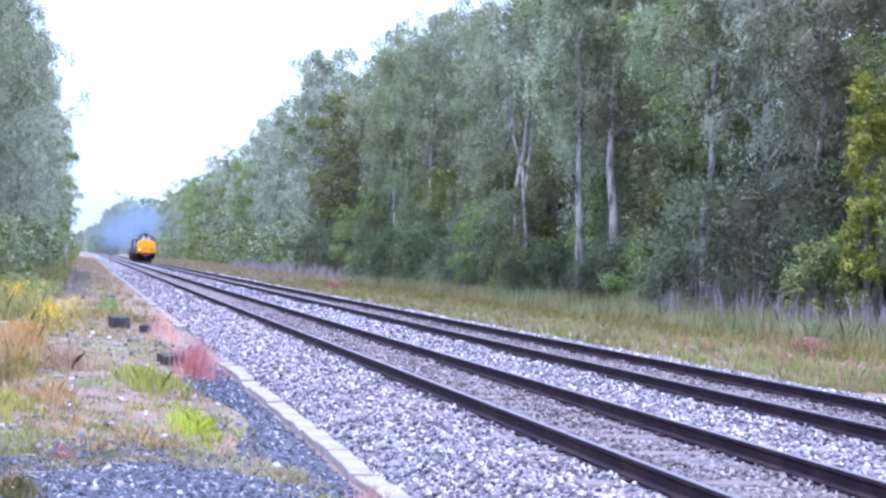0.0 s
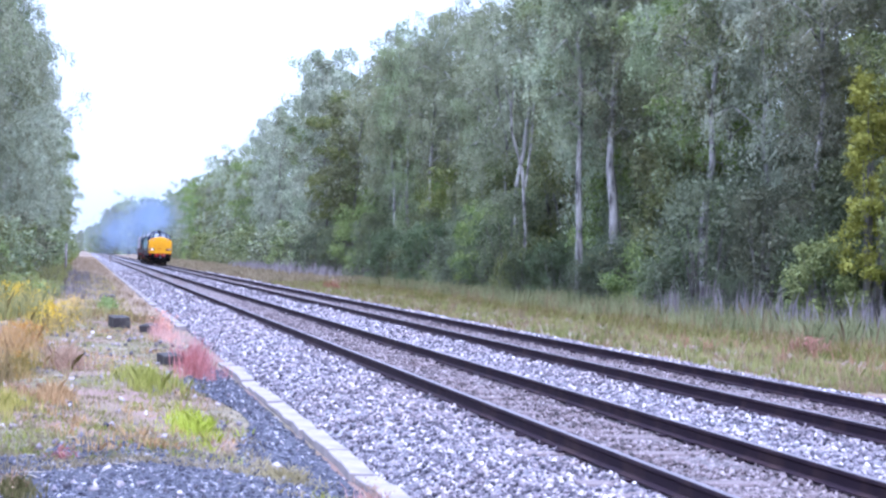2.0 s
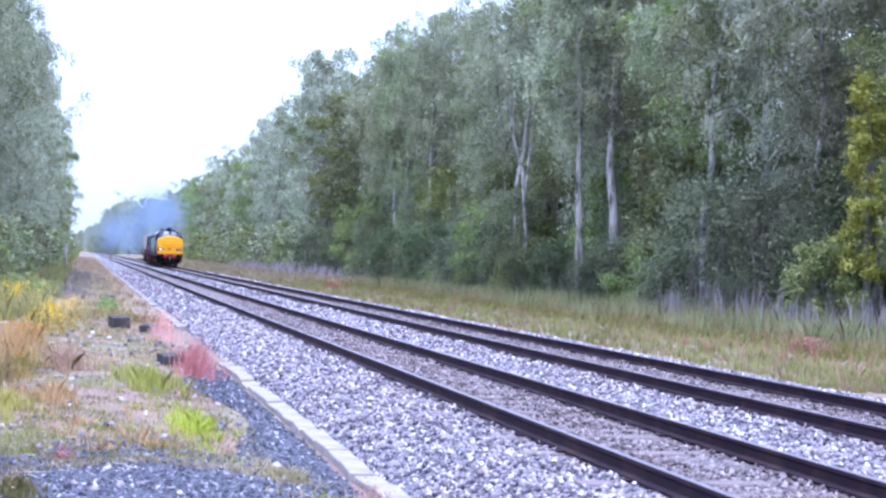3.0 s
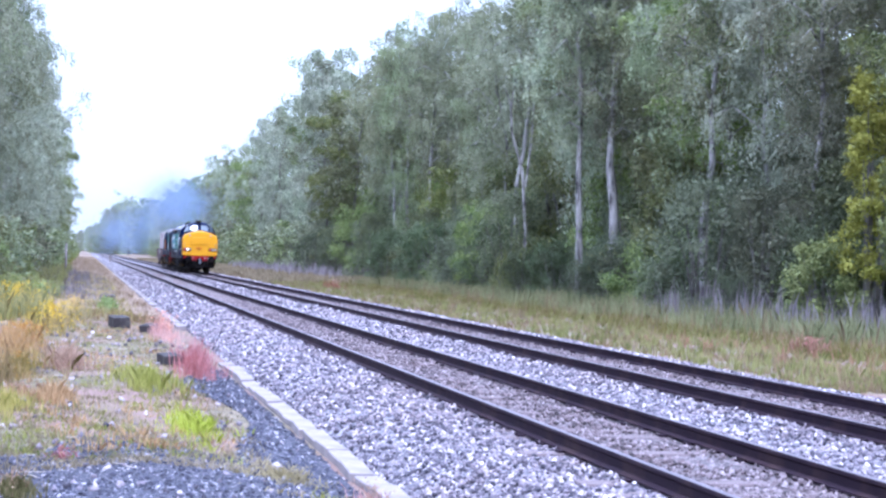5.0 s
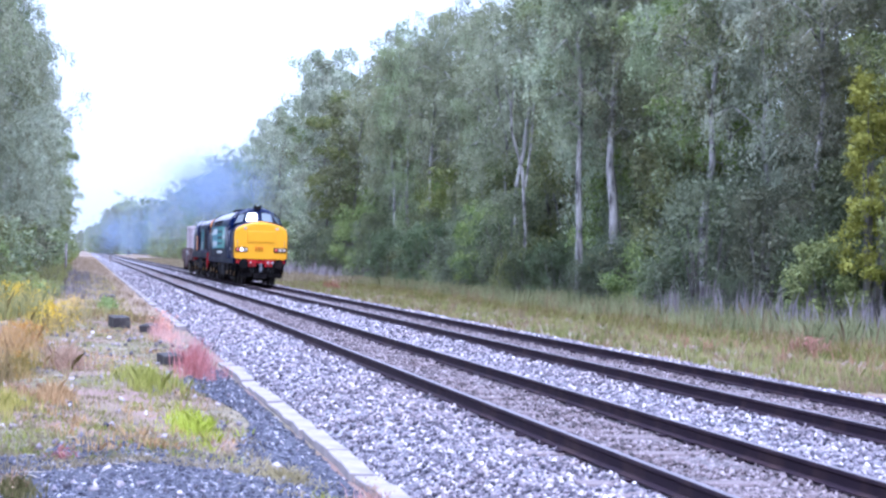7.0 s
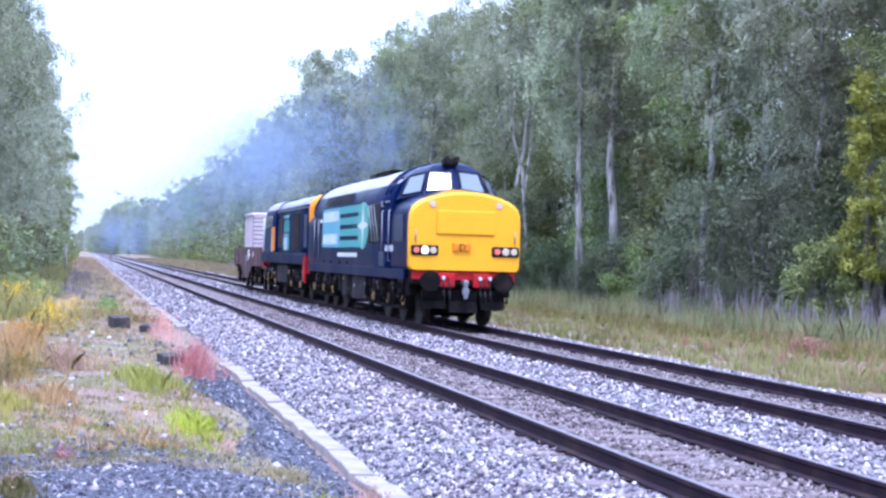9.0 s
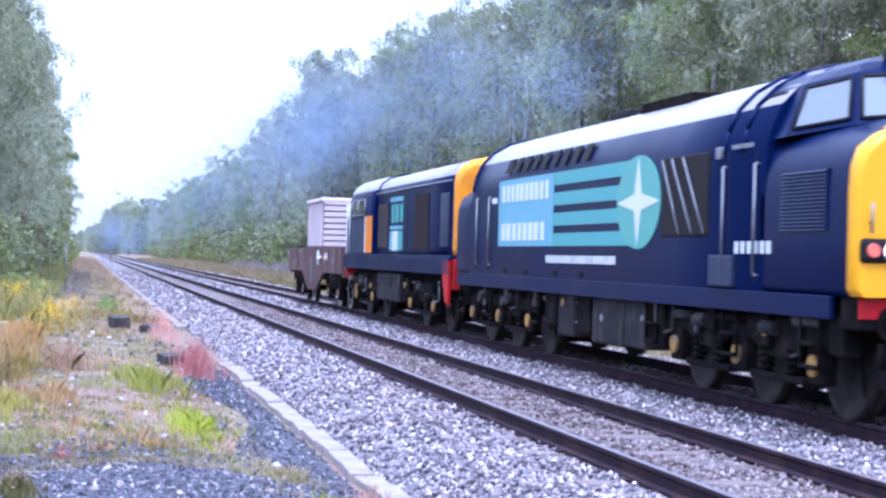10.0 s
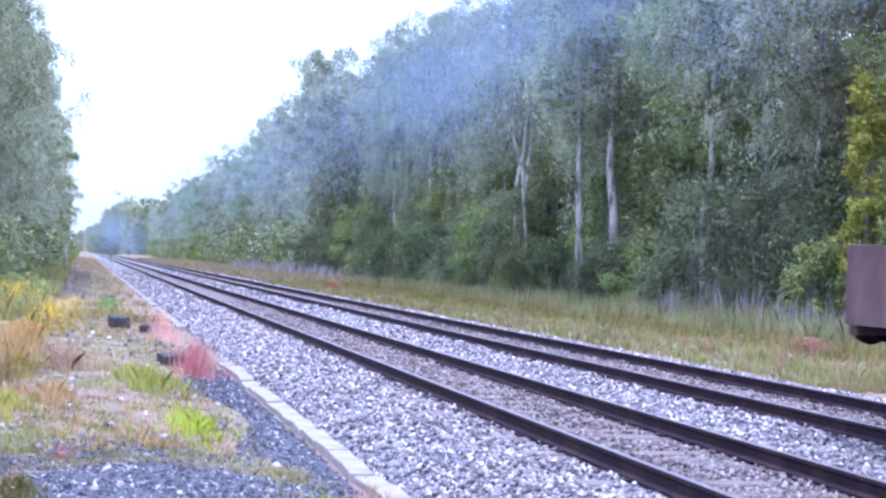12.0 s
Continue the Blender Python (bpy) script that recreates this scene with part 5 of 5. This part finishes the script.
    for y in (2.38, 3.32):
        bm = bm_new()
        rod(bm, (-1.40, y, 1.5), (-1.40, y, 2.75), 0.016, 6)
        for z in (1.5, 2.75):
            rod(bm, (-1.40, y, z), (-1.34, y, z), 0.014, 6)
        part("handrail", bm, M_STEEL, loco)
    bm = bm_new()
    panel(bm, 2.55, 3.15, 2.95, 3.0, -1.345, 0.02)
    box(bm, -1.39, -1.34, 3.45, 3.6, 2.86, 3.0, 0.01)
    part("door_gutter", bm, M_STEEL, loco)
    for y in (14.75, 15.7):
        bm = bm_new()
        rod(bm, (-1.40, y, 1.5), (-1.40, y, 2.75), 0.016, 6)
        for z in (1.5, 2.75):
            rod(bm, (-1.40, y, z), (-1.34, y, z), 0.014, 6)
        part("handrail", bm, M_STEEL, loco)
        bm = bm_new()
        panel(bm, y + 0.1, y + 0.124, 1.4, 2.92, -1.35, 0.006)
        part("door_seam", bm, M_BLACK, loco)
    bm = bm_new()
    box(bm, -1.39, -1.345, 14.3, 14.55, 2.62, 2.72, 0.01)
    part("door_step_lamp", bm, M_WHITE, loco)
    for y in (9.0, 10.4, 12.2, 13.6):
        bm = bm_new()
        box(bm, -1.372, -1.34, y, y + 0.16, 1.36, 1.46, 0.01)
        part("lifting_bracket", bm, M_BLACK, loco)
    clutter(loco, 0.8, 17.2, 1.2, 34, 80)
    # slotted cantrail grille
    for k in range(9):
        bm = bm_new()
        y = 8.9 + k * 0.58
        prism(bm, [(-1.335, 3.14), (-1.345, 3.14), (-1.235, 3.40), (-1.205, 3.40)], y, y + 0.30, "y")
        part("cantrail_slot", bm, M_BLACK, loco)
    for y in (2.85, 3.4, 16.2):
        bm = bm_new()
        half = [(1.352, 2.9), (1.305, 3.17), (1.185, 3.435), (0.97, 3.655), (0.67, 3.835), (0.33, 3.935), (0, 3.965)]
        arc = [(x, z) for x, z in half] + [(-x, z) for x, z in reversed(half[:-1])]
        for (xa, za), (xb, zb_) in zip(arc, arc[1:]):
            rod(bm, (xa, y, za), (xb, y, zb_), 0.03, 6)
        part("roof_rib", bm, M_BLUE, loco)
    bm = bm_new()
    for k in range(14):
        box(bm, -0.62, 0.62, 6.4 + k * 0.14, 6.47 + k * 0.14, 3.83, 3.97, 0.01)
    box(bm, -0.68, -0.62, 6.35, 8.4, 3.75, 3.96, 0.01)
    box(bm, 0.62, 0.68, 6.35, 8.4, 3.75, 3.96, 0.01)
    part("roof_fan_grille", bm, M_UNDER, loco)
    bm = bm_new()
    box(bm, -0.55, 0.55, 9.3, 10.3, 3.85, 3.99, 0.03)
    box(bm, -0.2, 0.2, 10.8, 11.3, 3.9, 4.03, 0.03)
    part("exhaust_port", bm, M_BLACK, loco)
    # livery shapes on the side
    X = -1.352
    bm = bm_new()
    panel(bm, 10.6, 14.15, 1.84, 3.02, X, 0.008)
    field = part("livery_panel", bm, M_CYAN, loco, "pale cyan square field")
    bars(10.9, 14.0, 2.62, 2.92, X - 0.008, 10, field, M_WHITE, "lettering", 0.3)
    bars(11.1, 14.0, 1.94, 2.24, X - 0.008, 8, field, M_WHITE, "lettering", 0.3)
    for k in range(4):
        bm = bm_new()
        z = 1.84 + k * 0.325
        panel(bm, 6.5, 10.58, z, z + 0.205, X, 0.007)
        part("livery_stripe", bm, M_TEAL, loco, "teal stripe")
    bm = bm_new()
    disc = [(6.45 + 0.9 * math.cos(t * math.pi / 16), 2.43 + 0.64 * math.sin(t * math.pi / 16)) for t in range(32)]
    prism(bm, disc, X - 0.012, X, "x")
    comp = part("livery_disc", bm, M_GREEN, loco, "round green compass emblem")
    bm = bm_new()
    star = [(6.45 + (0.86 if t % 2 == 0 else 0.2) * math.cos(t * math.pi / 4), 2.43 + (0.6 if t % 2 == 0 else 0.16) * math.sin(t * math.pi / 4)) for t in range(8)]
    prism(bm, star, X - 0.018, X - 0.012, "x")
    part("emblem_star", bm, M_WHITE, comp)
    bars(7.4, 11.0, 1.57, 1.69, X, 26, loco, M_WHITE, "small_lettering", 0.35)
    bars(2.0, 3.1, 1.74, 1.88, X, 6, loco, M_WHITE, "number_mark", 0.4)
    bm = bm_new()
    box(bm, -1.40, -1.34, 3.0, 3.75, 1.35, 1.72, 0.02)
    part("battery_door", bm, M_BLUE_GREY, loco)
    for yc, ys in ((3.19, (1.13, 3.19, 5.25)), (14.5, (12.44, 14.5, 16.56))):
        bogie_of(loco, yc, 2.75, ys, 0.57, M_WHEEL, M_AXLE_YELLOW)
    return loco


HOOD_20 = [(1.18, 1.66), (1.2, 1.8), (1.2, 2.6), (1.2, 3.18), (1.17, 3.36), (1.06, 3.53), (0.85, 3.66), (0.5, 3.74), (0, 3.77)]
CAB_20 = [(1.29, 1.60), (1.31, 1.8), (1.31, 2.6), (1.27, 3.1), (1.20, 3.36), (1.08, 3.56), (0.85, 3.71), (0.5, 3.80), (0, 3.83)]


def build_second_locomotive():
    loco = thing("bonnet_locomotive", "dark blue bonnet locomotive with yellow end and orange door panel", "locomotive", "locomotives of the train")

    def sec(half, y, g=1.0):
        return [(x * g, y, 1.66 + (z - 1.66) * g) for x, z in mirrored(half)]
    bm = bm_new()
    loft(bm, [sec(HOOD_20, 0.62), sec(HOOD_20, 3), sec(HOOD_20, 6), sec(HOOD_20, 9.0)])
    for f in bm.faces:
        if f.normal.z > 0.4:
            f.material_index = 1
    part("bonnet", bm, [M_BLUE, M_ROOF_SHEEN], loco)
    bm = bm_new()
    loft(bm, [sec(HOOD_20, 0.64, 1.001), sec(HOOD_20, 0.52), sec(HOOD_20, 0.44, 0.98), sec(HOOD_20, 0.40, 0.94)])
    end = part("bonnet_end", bm, M_END_ORANGE, loco, "orange-yellow warning end")
    louv = bm_new()
    for k in range(10):
        box(louv, -0.45, 0.45, 0.37, 0.41, 1.9 + k * 0.12, 1.97 + k * 0.12, 0.01)
    part("end_grille", louv, M_UNDER, end)
    bm = bm_new()
    loft(bm, [sec(CAB_20, 8.98), sec(CAB_20, 10), sec(CAB_20, 12.2), sec(CAB_20, 12.9, 0.995), sec(CAB_20, 13.15, 0.95)])
    for f in bm.faces:
        if f.normal.z > 0.4:
            f.material_index = 1
    part("cab", bm, [M_BLUE, M_ROOF_SHEEN], loco)
    bm = bm_new()
    panel(bm, 10.25, 12.9, 1.68, 2.62, -1.312, 0.008)
    part("cab_side_panel", bm, M_BLUE_GREY, loco)
    bm = bm_new()
    panel(bm, 9.15, 10.05, 1.70, 2.68, -1.312, 0.01)
    part("orange_panel", bm, M_ORANGE, loco, "orange door panel")
    bm = bm_new()
    panel(bm, 10.07, 10.2, 1.70, 2.66, -1.312, 0.01)
    part("pale_strip", bm, M_WHITE, loco)
    for y0, y1 in ((10.35, 11.3), (11.4, 12.2)):
        bm = bm_new()
        prism(bm, [(-1.322, 2.72), (-1.302, 2.72), (-1.272, 3.14), (-1.292, 3.14)], y0, y1, "y")
        pane = part("cab_window", bm, M_GLASS_DARK, loco)
        bm = bm_new()
        for a, b in (((y0, 2.72), (y1, 2.72)), ((y0, 3.14), (y1, 3.14)), ((y0, 2.72), (y0, 3.14)), ((y1, 2.72), (y1, 3.14))):
            rod(bm, (-1.315 + 0.07 * (a[1] - 2.72), *a), (-1.315 + 0.07 * (b[1] - 2.72), *b), 0.022, 6)
        part("window_frame", bm, M_STEEL, pane)
    bm = bm_new()
    rod(bm, (-1.33, 12.5, 1.7), (-1.33, 12.5, 3.1), 0.018, 6)
    rod(bm, (-1.33, 13.0, 1.7), (-1.30, 13.05, 3.1), 0.018, 6)
    part("handrail", bm, M_WHITE, loco)
    for z0, z1, mt in ((1.7, 2.25, M_WHITE), (2.27, 2.62, M_GREEN), (2.64, 2.72, M_WHITE)):
        bm = bm_new()
        panel(bm, 12.92, 13.05, z0, z1, -1.306, 0.012)
        part("cab_edge_mark", bm, mt, loco)
    # bonnet side: dark grille doors, emblem, louvres
    bm = bm_new()
    panel(bm, 2.9, 4.35, 1.78, 3.06, -1.2, 0.02)
    bay = part("open_bay", bm, M_BLACK, loco, "dark brown open grille bay")
    for k in range(9):
        bm = bm_new()
        box(bm, -1.235, -1.22, 2.98 + k * 0.155, 3.02 + k * 0.155, 1.8, 3.04)
        part("grille_bar", bm, M_RUST_DARK, bay)
    X = -1.2
    for y0, y1, z0, z1, mt in ((5.75, 7.3, 2.97, 3.08, M_CYAN), (5.75, 7.3, 2.28, 2.37, M_CYAN), (5.75, 6.3, 1.76, 2.24, M_TEAL), (6.32, 6.95, 1.76, 2.24, M_WHITE), (6.97, 7.3, 1.76, 2.24, M_CYAN)):
        bm = bm_new()
        panel(bm, y0, y1, z0, z1, X, 0.008)
        part("livery_patch", bm, mt, loco)
    bars(5.75, 7.3, 2.45, 2.9, X, 3, loco, M_TEAL, "lettering", 0.3)
    for y0, y1, z0, z1, n in ((0.95, 1.75, 1.85, 3.0, 22), (7.5, 8.8, 1.85, 2.95, 20)):
        louvres(loco, y0, y1, z0, z1, X, n, M_BLUE if y0 < 2 else M_RUST_DARK)
    for y in (0.85, 1.85, 2.5, 4.3, 5.2, 7.1):
        bm = bm_new()
        panel(bm, y - 0.01, y + 0.01, 1.7, 3.15, X, 0.005)
        part("door_seam", bm, M_BLACK, loco)
    bm = bm_new()
    rod(bm, (-1.235, 0.7, 3.24), (-1.235, 8.9, 3.24), 0.02, 6)
    for y in np.arange(0.8, 9, 1.35):
        rod(bm, (-1.19, y, 3.24), (-1.235, y, 3.24), 0.012, 5)
    part("handrail", bm, M_STEEL, loco)
    for y in (4.4, 6.0):
        bm = bm_new()
        rod(bm, (0, y, 3.7), (0, y, 3.86), 0.25, 16)
        part("exhaust_port", bm, M_UNDER, loco)
    # platform and running gear
    for s in (-1, 1):
        bm = bm_new()
        box(bm, s * 1.33 - 0.03, s * 1.33 + 0.03, 0.35, 13.3, 1.26, 1.60, 0.01)
        part("sole_bar", bm, M_BLUE, loco)
    bm = bm_new()
    box(bm, -1.32, 1.32, 0.35, 13.3, 1.56, 1.66, 0.02)
    part("footplate", bm, M_BLUE, loco)
    bm = bm_new()
    box(bm, -1.0, 1.0, 0.6, 13.0, 1.05, 1.3, 0.02)
    part("underframe", bm, M_UNDER, loco)
    for y0, y1 in ((0.30, 0.52), (13.15, 13.32)):
        bm = bm_new()
        box(bm, -1.27, 1.27, y0, y1, 0.95, 1.58, 0.03)
        part("buffer_beam", bm, M_RED, loco)
    bm = bm_new()
    prism(bm, [(0.30, 1.55), (0.85, 1.55), (0.85, 1.2), (0.6, 0.72), (0.35, 0.62)], -1.36, -1.3, "x")
    part("red_apron", bm, M_RED, loco)
    buffers_at(loco, 0.3, -1, 1.06)
    buffers_at(loco, 13.32, 1, 1.06)
    hoses_at(loco, 0.3, -1)
    clutter(loco, 0.9, 12.8, 1.22, 22, 81)
    bm = bm_new()
    box(bm, -1.28, 1.28, 5.6, 8.5, 0.5, 1.2, 0.06)
    part("fuel_tank", bm, M_TANK, loco)
    for yc, ys in ((3.35, (2.05, 4.65)), (10.5, (9.2, 11.8))):
        bogie_of(loco, yc, 1.95, ys, 0.545, M_WHEEL, M_AXLE_YELLOW)
    for o in loco.children:
        if o.name.startswith("bogie"):
            o.location.y *= 1.09
        else:
            for q in (o, *o.children):
                q.data.transform(Matrix.Diagonal((1, 1.09, 1, 1)))
    return loco


def build_flask_wagon():
    wag = thing("flask_wagon", "brown bogie wagon carrying a ribbed pinkish white flask cover", "wagon")
    for s in (-1, 1):
        bm = bm_new()
        prism(bm, [(0.0, 1.05), (0.0, 1.83), (12.6, 1.83), (12.6, 1.05), (9.0, 1.05), (8.7, 1.0), (7.35, 0.46), (5.35, 0.46), (4.0, 1.0), (3.7, 1.05)], s * 1.31 - 0.04, s * 1.31 + 0.04, "x")
        part("side_plate", bm, M_BROWN, wag)
        for y in (1.0, 2.6, 10.0, 11.6):
            bm = bm_new()
            box(bm, s * 1.36 - 0.02, s * 1.36 + 0.02, y - 0.05, y + 0.05, 1.1, 1.78, 0.01)
            part("stiffener", bm, M_BROWN, wag)
    bm = bm_new()
    box(bm, -1.28, 1.28, 0.0, 12.6, 1.5, 1.7, 0.02)
    part("deck", bm, M_BROWN, wag)
    for y in (0.0, 12.5):
        bm = bm_new()
        box(bm, -1.3, 1.3, y - 0.05, y + 0.12, 0.95, 1.84, 0.02)
        part("headstock", bm, M_BROWN, wag)
    buffers_at(wag, -0.05, -1, 1.06, 0.23)
    buffers_at(wag, 12.62, 1, 1.06, 0.23)
    for y in (6.25, 6.5):
        bm = bm_new()
        box(bm, -1.375, -1.35, y - 0.02, y + 0.02, 0.7, 1.5, 0.005)
        part("lever", bm, M_STEEL, wag)
    bm = bm_new()
    for k in range(20):
        a, b = 2 * math.pi * k / 20, 2 * math.pi * (k + 1) / 20
        rod(bm, (-1.45, 4.2 + 0.22 * math.cos(a), 1.52 + 0.22 * math.sin(a)), (-1.45, 4.2 + 0.22 * math.cos(b), 1.52 + 0.22 * math.sin(b)), 0.017, 6)
    for k in range(3):
        a = math.pi * k / 3 + 0.3
        rod(bm, (-1.45, 4.2 + 0.21 * math.cos(a), 1.52 + 0.21 * math.sin(a)), (-1.45, 4.2 - 0.21 * math.cos(a), 1.52 - 0.21 * math.sin(a)), 0.014, 6)
    rod(bm, (-1.47, 4.2, 1.52), (-1.33, 4.2, 1.52), 0.04, 8)
    part("brake_wheel", bm, M_WHITE, wag, "white handbrake wheel")
    for y0, z0, mt in ((3.3, 1.38, M_WHITE), (3.55, 1.36, M_ORANGE), (2.9, 1.40, M_WHITE)):
        bm = bm_new()
        prism(bm, [(y0, z0), (y0 + 0.09, z0 + 0.13), (y0, z0 + 0.28), (y0 - 0.09, z0 + 0.13)], -1.362, -1.35, "x")
        part("hazard_plate", bm, mt, wag)
    bars(1.2, 2.4, 1.35, 1.5, -1.352, 7, wag, M_FLASK_SHADE, "lettering", 0.4)
    bars(10.2, 11.8, 1.30, 1.42, -1.352, 9, wag, M_FLASK_SHADE, "lettering", 0.4)
    bars(8.9, 9.9, 1.68, 1.76, -1.352, 5, wag, M_FLASK_SHADE, "lettering", 0.2)
    # flask cover
    y0, y1, zb, zt, w = 5.0, 8.45, 1.84, 3.42, 1.2
    bm = bm_new()
    box(bm, -w, w, y0, y1, zb, zt, 0.03)
    cover = part("flask_cover", bm, M_FLASK_SHADE, wag)
    for k in range(8):
        z = zb + 0.05 + k * 0.192
        bm = bm_new()
        prism(bm, [(y0 - 0.005, z), (y0 - 0.07, z + 0.01), (y0 - 0.075, z + 0.14), (y0 - 0.005, z + 0.15)], -w + 0.02, w - 0.02, "x")
        part("end_rib", bm, M_FLASK, cover)
    for k in range(12):
        y = y0 + 0.08 + k * 0.278
        for s in (-1, 1):
            bm = bm_new()
            prism(bm, [(s * w, y), (s * (w + 0.055), y + 0.015), (s * (w + 0.055), y + 0.08), (s * w, y + 0.095)], zb + 0.06, zt - 0.12, "z")
            part("side_rib", bm, M_FLASK, cover)
    bm = bm_new()
    box(bm, -w - 0.08, w + 0.08, y0 - 0.08, y1 + 0.08, zt - 0.1, zt + 0.02, 0.03)
    lid = part("cover_lid", bm, M_FLASK, cover)
    for k in range(9):
        bm = bm_new()
        box(bm, -w, w, y0 + 0.1 + k * 0.38, y0 + 0.2 + k * 0.38, zt, zt + 0.05, 0.015)
        part("lid_rib", bm, M_FLASK, cover)
    bm = bm_new()
    box(bm, -w - 0.05, w + 0.05, y0 - 0.05, y1 + 0.05, zb - 0.14, zb + 0.05, 0.02)
    part("cover_base", bm, M_BROWN, cover)
    for x in (-0.08, 0.1):
        bm = bm_new()
        for z in (1.95, 2.7, 3.3):
            box(bm, x - 0.04, x + 0.04, y0 - 0.12, y0 - 0.06, z, z + 0.1, 0.01)
        rod(bm, (x, y0 - 0.1, 1.9), (x, y0 - 0.1, 3.4), 0.014, 6)
        part("locking_bar", bm, M_FLASK, cover)
    for y, xs in ((4.3, (0.72, 1.12)), (8.9, (-1.15, -0.75)), (8.9, (0.75, 1.15))):
        bm = bm_new()
        for x in xs:
            rod(bm, (x, y, 1.7), (x, y, 2.62), 0.022, 6)
        rod(bm, (xs[0], y, 2.62), (xs[1], y, 2.62), 0.022, 6)
        rod(bm, (xs[0], y, 2.2), (xs[1], y, 2.2), 0.018, 6)
        part("handrail", bm, M_BROWN, wag)
    for yc, ys in ((2.3, (1.3, 3.3)), (10.3, (9.3, 11.3))):
        bogie_of(wag, yc, 1.5, ys, 0.46, M_WHEEL_RIM, M_BRONZE)
    return wag


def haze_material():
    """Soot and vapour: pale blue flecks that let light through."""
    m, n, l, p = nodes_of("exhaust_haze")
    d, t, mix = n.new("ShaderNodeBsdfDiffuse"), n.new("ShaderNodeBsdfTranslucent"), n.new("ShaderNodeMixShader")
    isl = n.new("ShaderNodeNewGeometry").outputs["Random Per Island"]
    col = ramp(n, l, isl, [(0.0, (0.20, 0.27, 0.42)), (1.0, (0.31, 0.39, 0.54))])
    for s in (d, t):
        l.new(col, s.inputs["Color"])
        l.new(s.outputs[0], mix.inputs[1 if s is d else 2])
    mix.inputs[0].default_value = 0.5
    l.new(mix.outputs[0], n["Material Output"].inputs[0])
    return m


def build_exhaust_haze(name, length, puffs, n, height, seed, drift, size, low, fleck, label="thin drift of blue-grey diesel exhaust behind the engines", tall=1.0):
    """Thin exhaust: soft puffs, each a cloud of fine flecks that thins out from its middle."""
    rng = np.random.default_rng(seed)
    c = np.stack([rng.normal(drift, 0.5 + 0.25 * size, puffs), length * (np.arange(puffs) + rng.uniform(0, 1, puffs)) / puffs, rng.normal(height, tall, puffs)], 1)
    r = size * rng.uniform(0.5, 1.3, puffs)
    pick = rng.integers(0, puffs, n)
    p = c[pick] + rng.normal(size=(n, 3)) * np.array([0.75, 1.3, 0.7]) * r[pick][:, None]
    p = p[p[:, 2] > low]
    v, f = leaf_cards(p, fleck, rng)
    return tagged(new(name, arrays_mesh(name, v, f, [M_SMOKE])), label, "smoke", kind="stuff")


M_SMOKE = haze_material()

leading = build_leading_locomotive()
second = build_second_locomotive()
wagon = build_flask_wagon()
HAZE = []
for i, (start, length, puffs, count, up, drift, size, low, fleck) in enumerate((
        (9, 9, 8, 5000, 5.0, 0.3, 0.6, 4.05, 0.015), (15, 30, 22, 48000, 6.0, 0.5, 1.3, 4.05, 0.016), (44, 26, 16, 54000, 7.0, 1.2, 2.0, 2.6, 0.02),
        (66, 36, 18, 44000, 7.4, 1.8, 2.7, 2.2, 0.025), (98, 50, 16, 20000, 6.2, 0.8, 2.6, 1.2, 0.035), (145, 110, 16, 5500, 5.0, -0.6, 2.8, 0.6, 0.06))):
    HAZE.append((build_exhaust_haze("exhaust_haze", length, puffs, count, up, 60 + i, drift, size, low, fleck), start))
# Still flecks, added so the far wood takes on a blue haze.
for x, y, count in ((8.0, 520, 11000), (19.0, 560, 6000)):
    build_exhaust_haze("lingering_haze", 130, 16, count, 6.0, 77 + y, x, 4.5, 0.3, 0.1, "still blue flecks that tint the far wood with haze", 2.5).location.y = y


# ---- what moves ----
def front_at(t):
    """Where the leading nose is along the line at a time."""
    return 241.03 - 22.62 * t - (0.35 if t == 9.5 else 0.0)


def motions():
    rows = (0.0, 3.0, 6.0, 9.0, 9.5, 10.0, 11.0, 12.0)
    for ob, back in ((leading, 0.0), (second, 17.92), (wagon, 32.8)):
        walk(ob, [(t, pose(FAR_TRACK, front_at(t) + back, 0)) for t in rows])
    for ob, back in HAZE:
        # the exhaust falls behind and drifts off towards the wood
        walk(ob, [(t, pose(FAR_TRACK + 1.1 * max(0, t - 9.0), front_at(t) + back + 5.5 * max(0, t - 9.0) ** 1.5, 0.5 * max(0, t - 9.0))) for t in rows])
    for w, s, y, r in WHEELS:
        turn = math.degrees(22.62 / 30 / r)
        walk(w, [(k / 30, pose(s * 0.755, y, r, turn * k) @ pose(0, 0, 0, 0, 0, 180 if s > 0 else 0)) for k in range(361)])


motions()
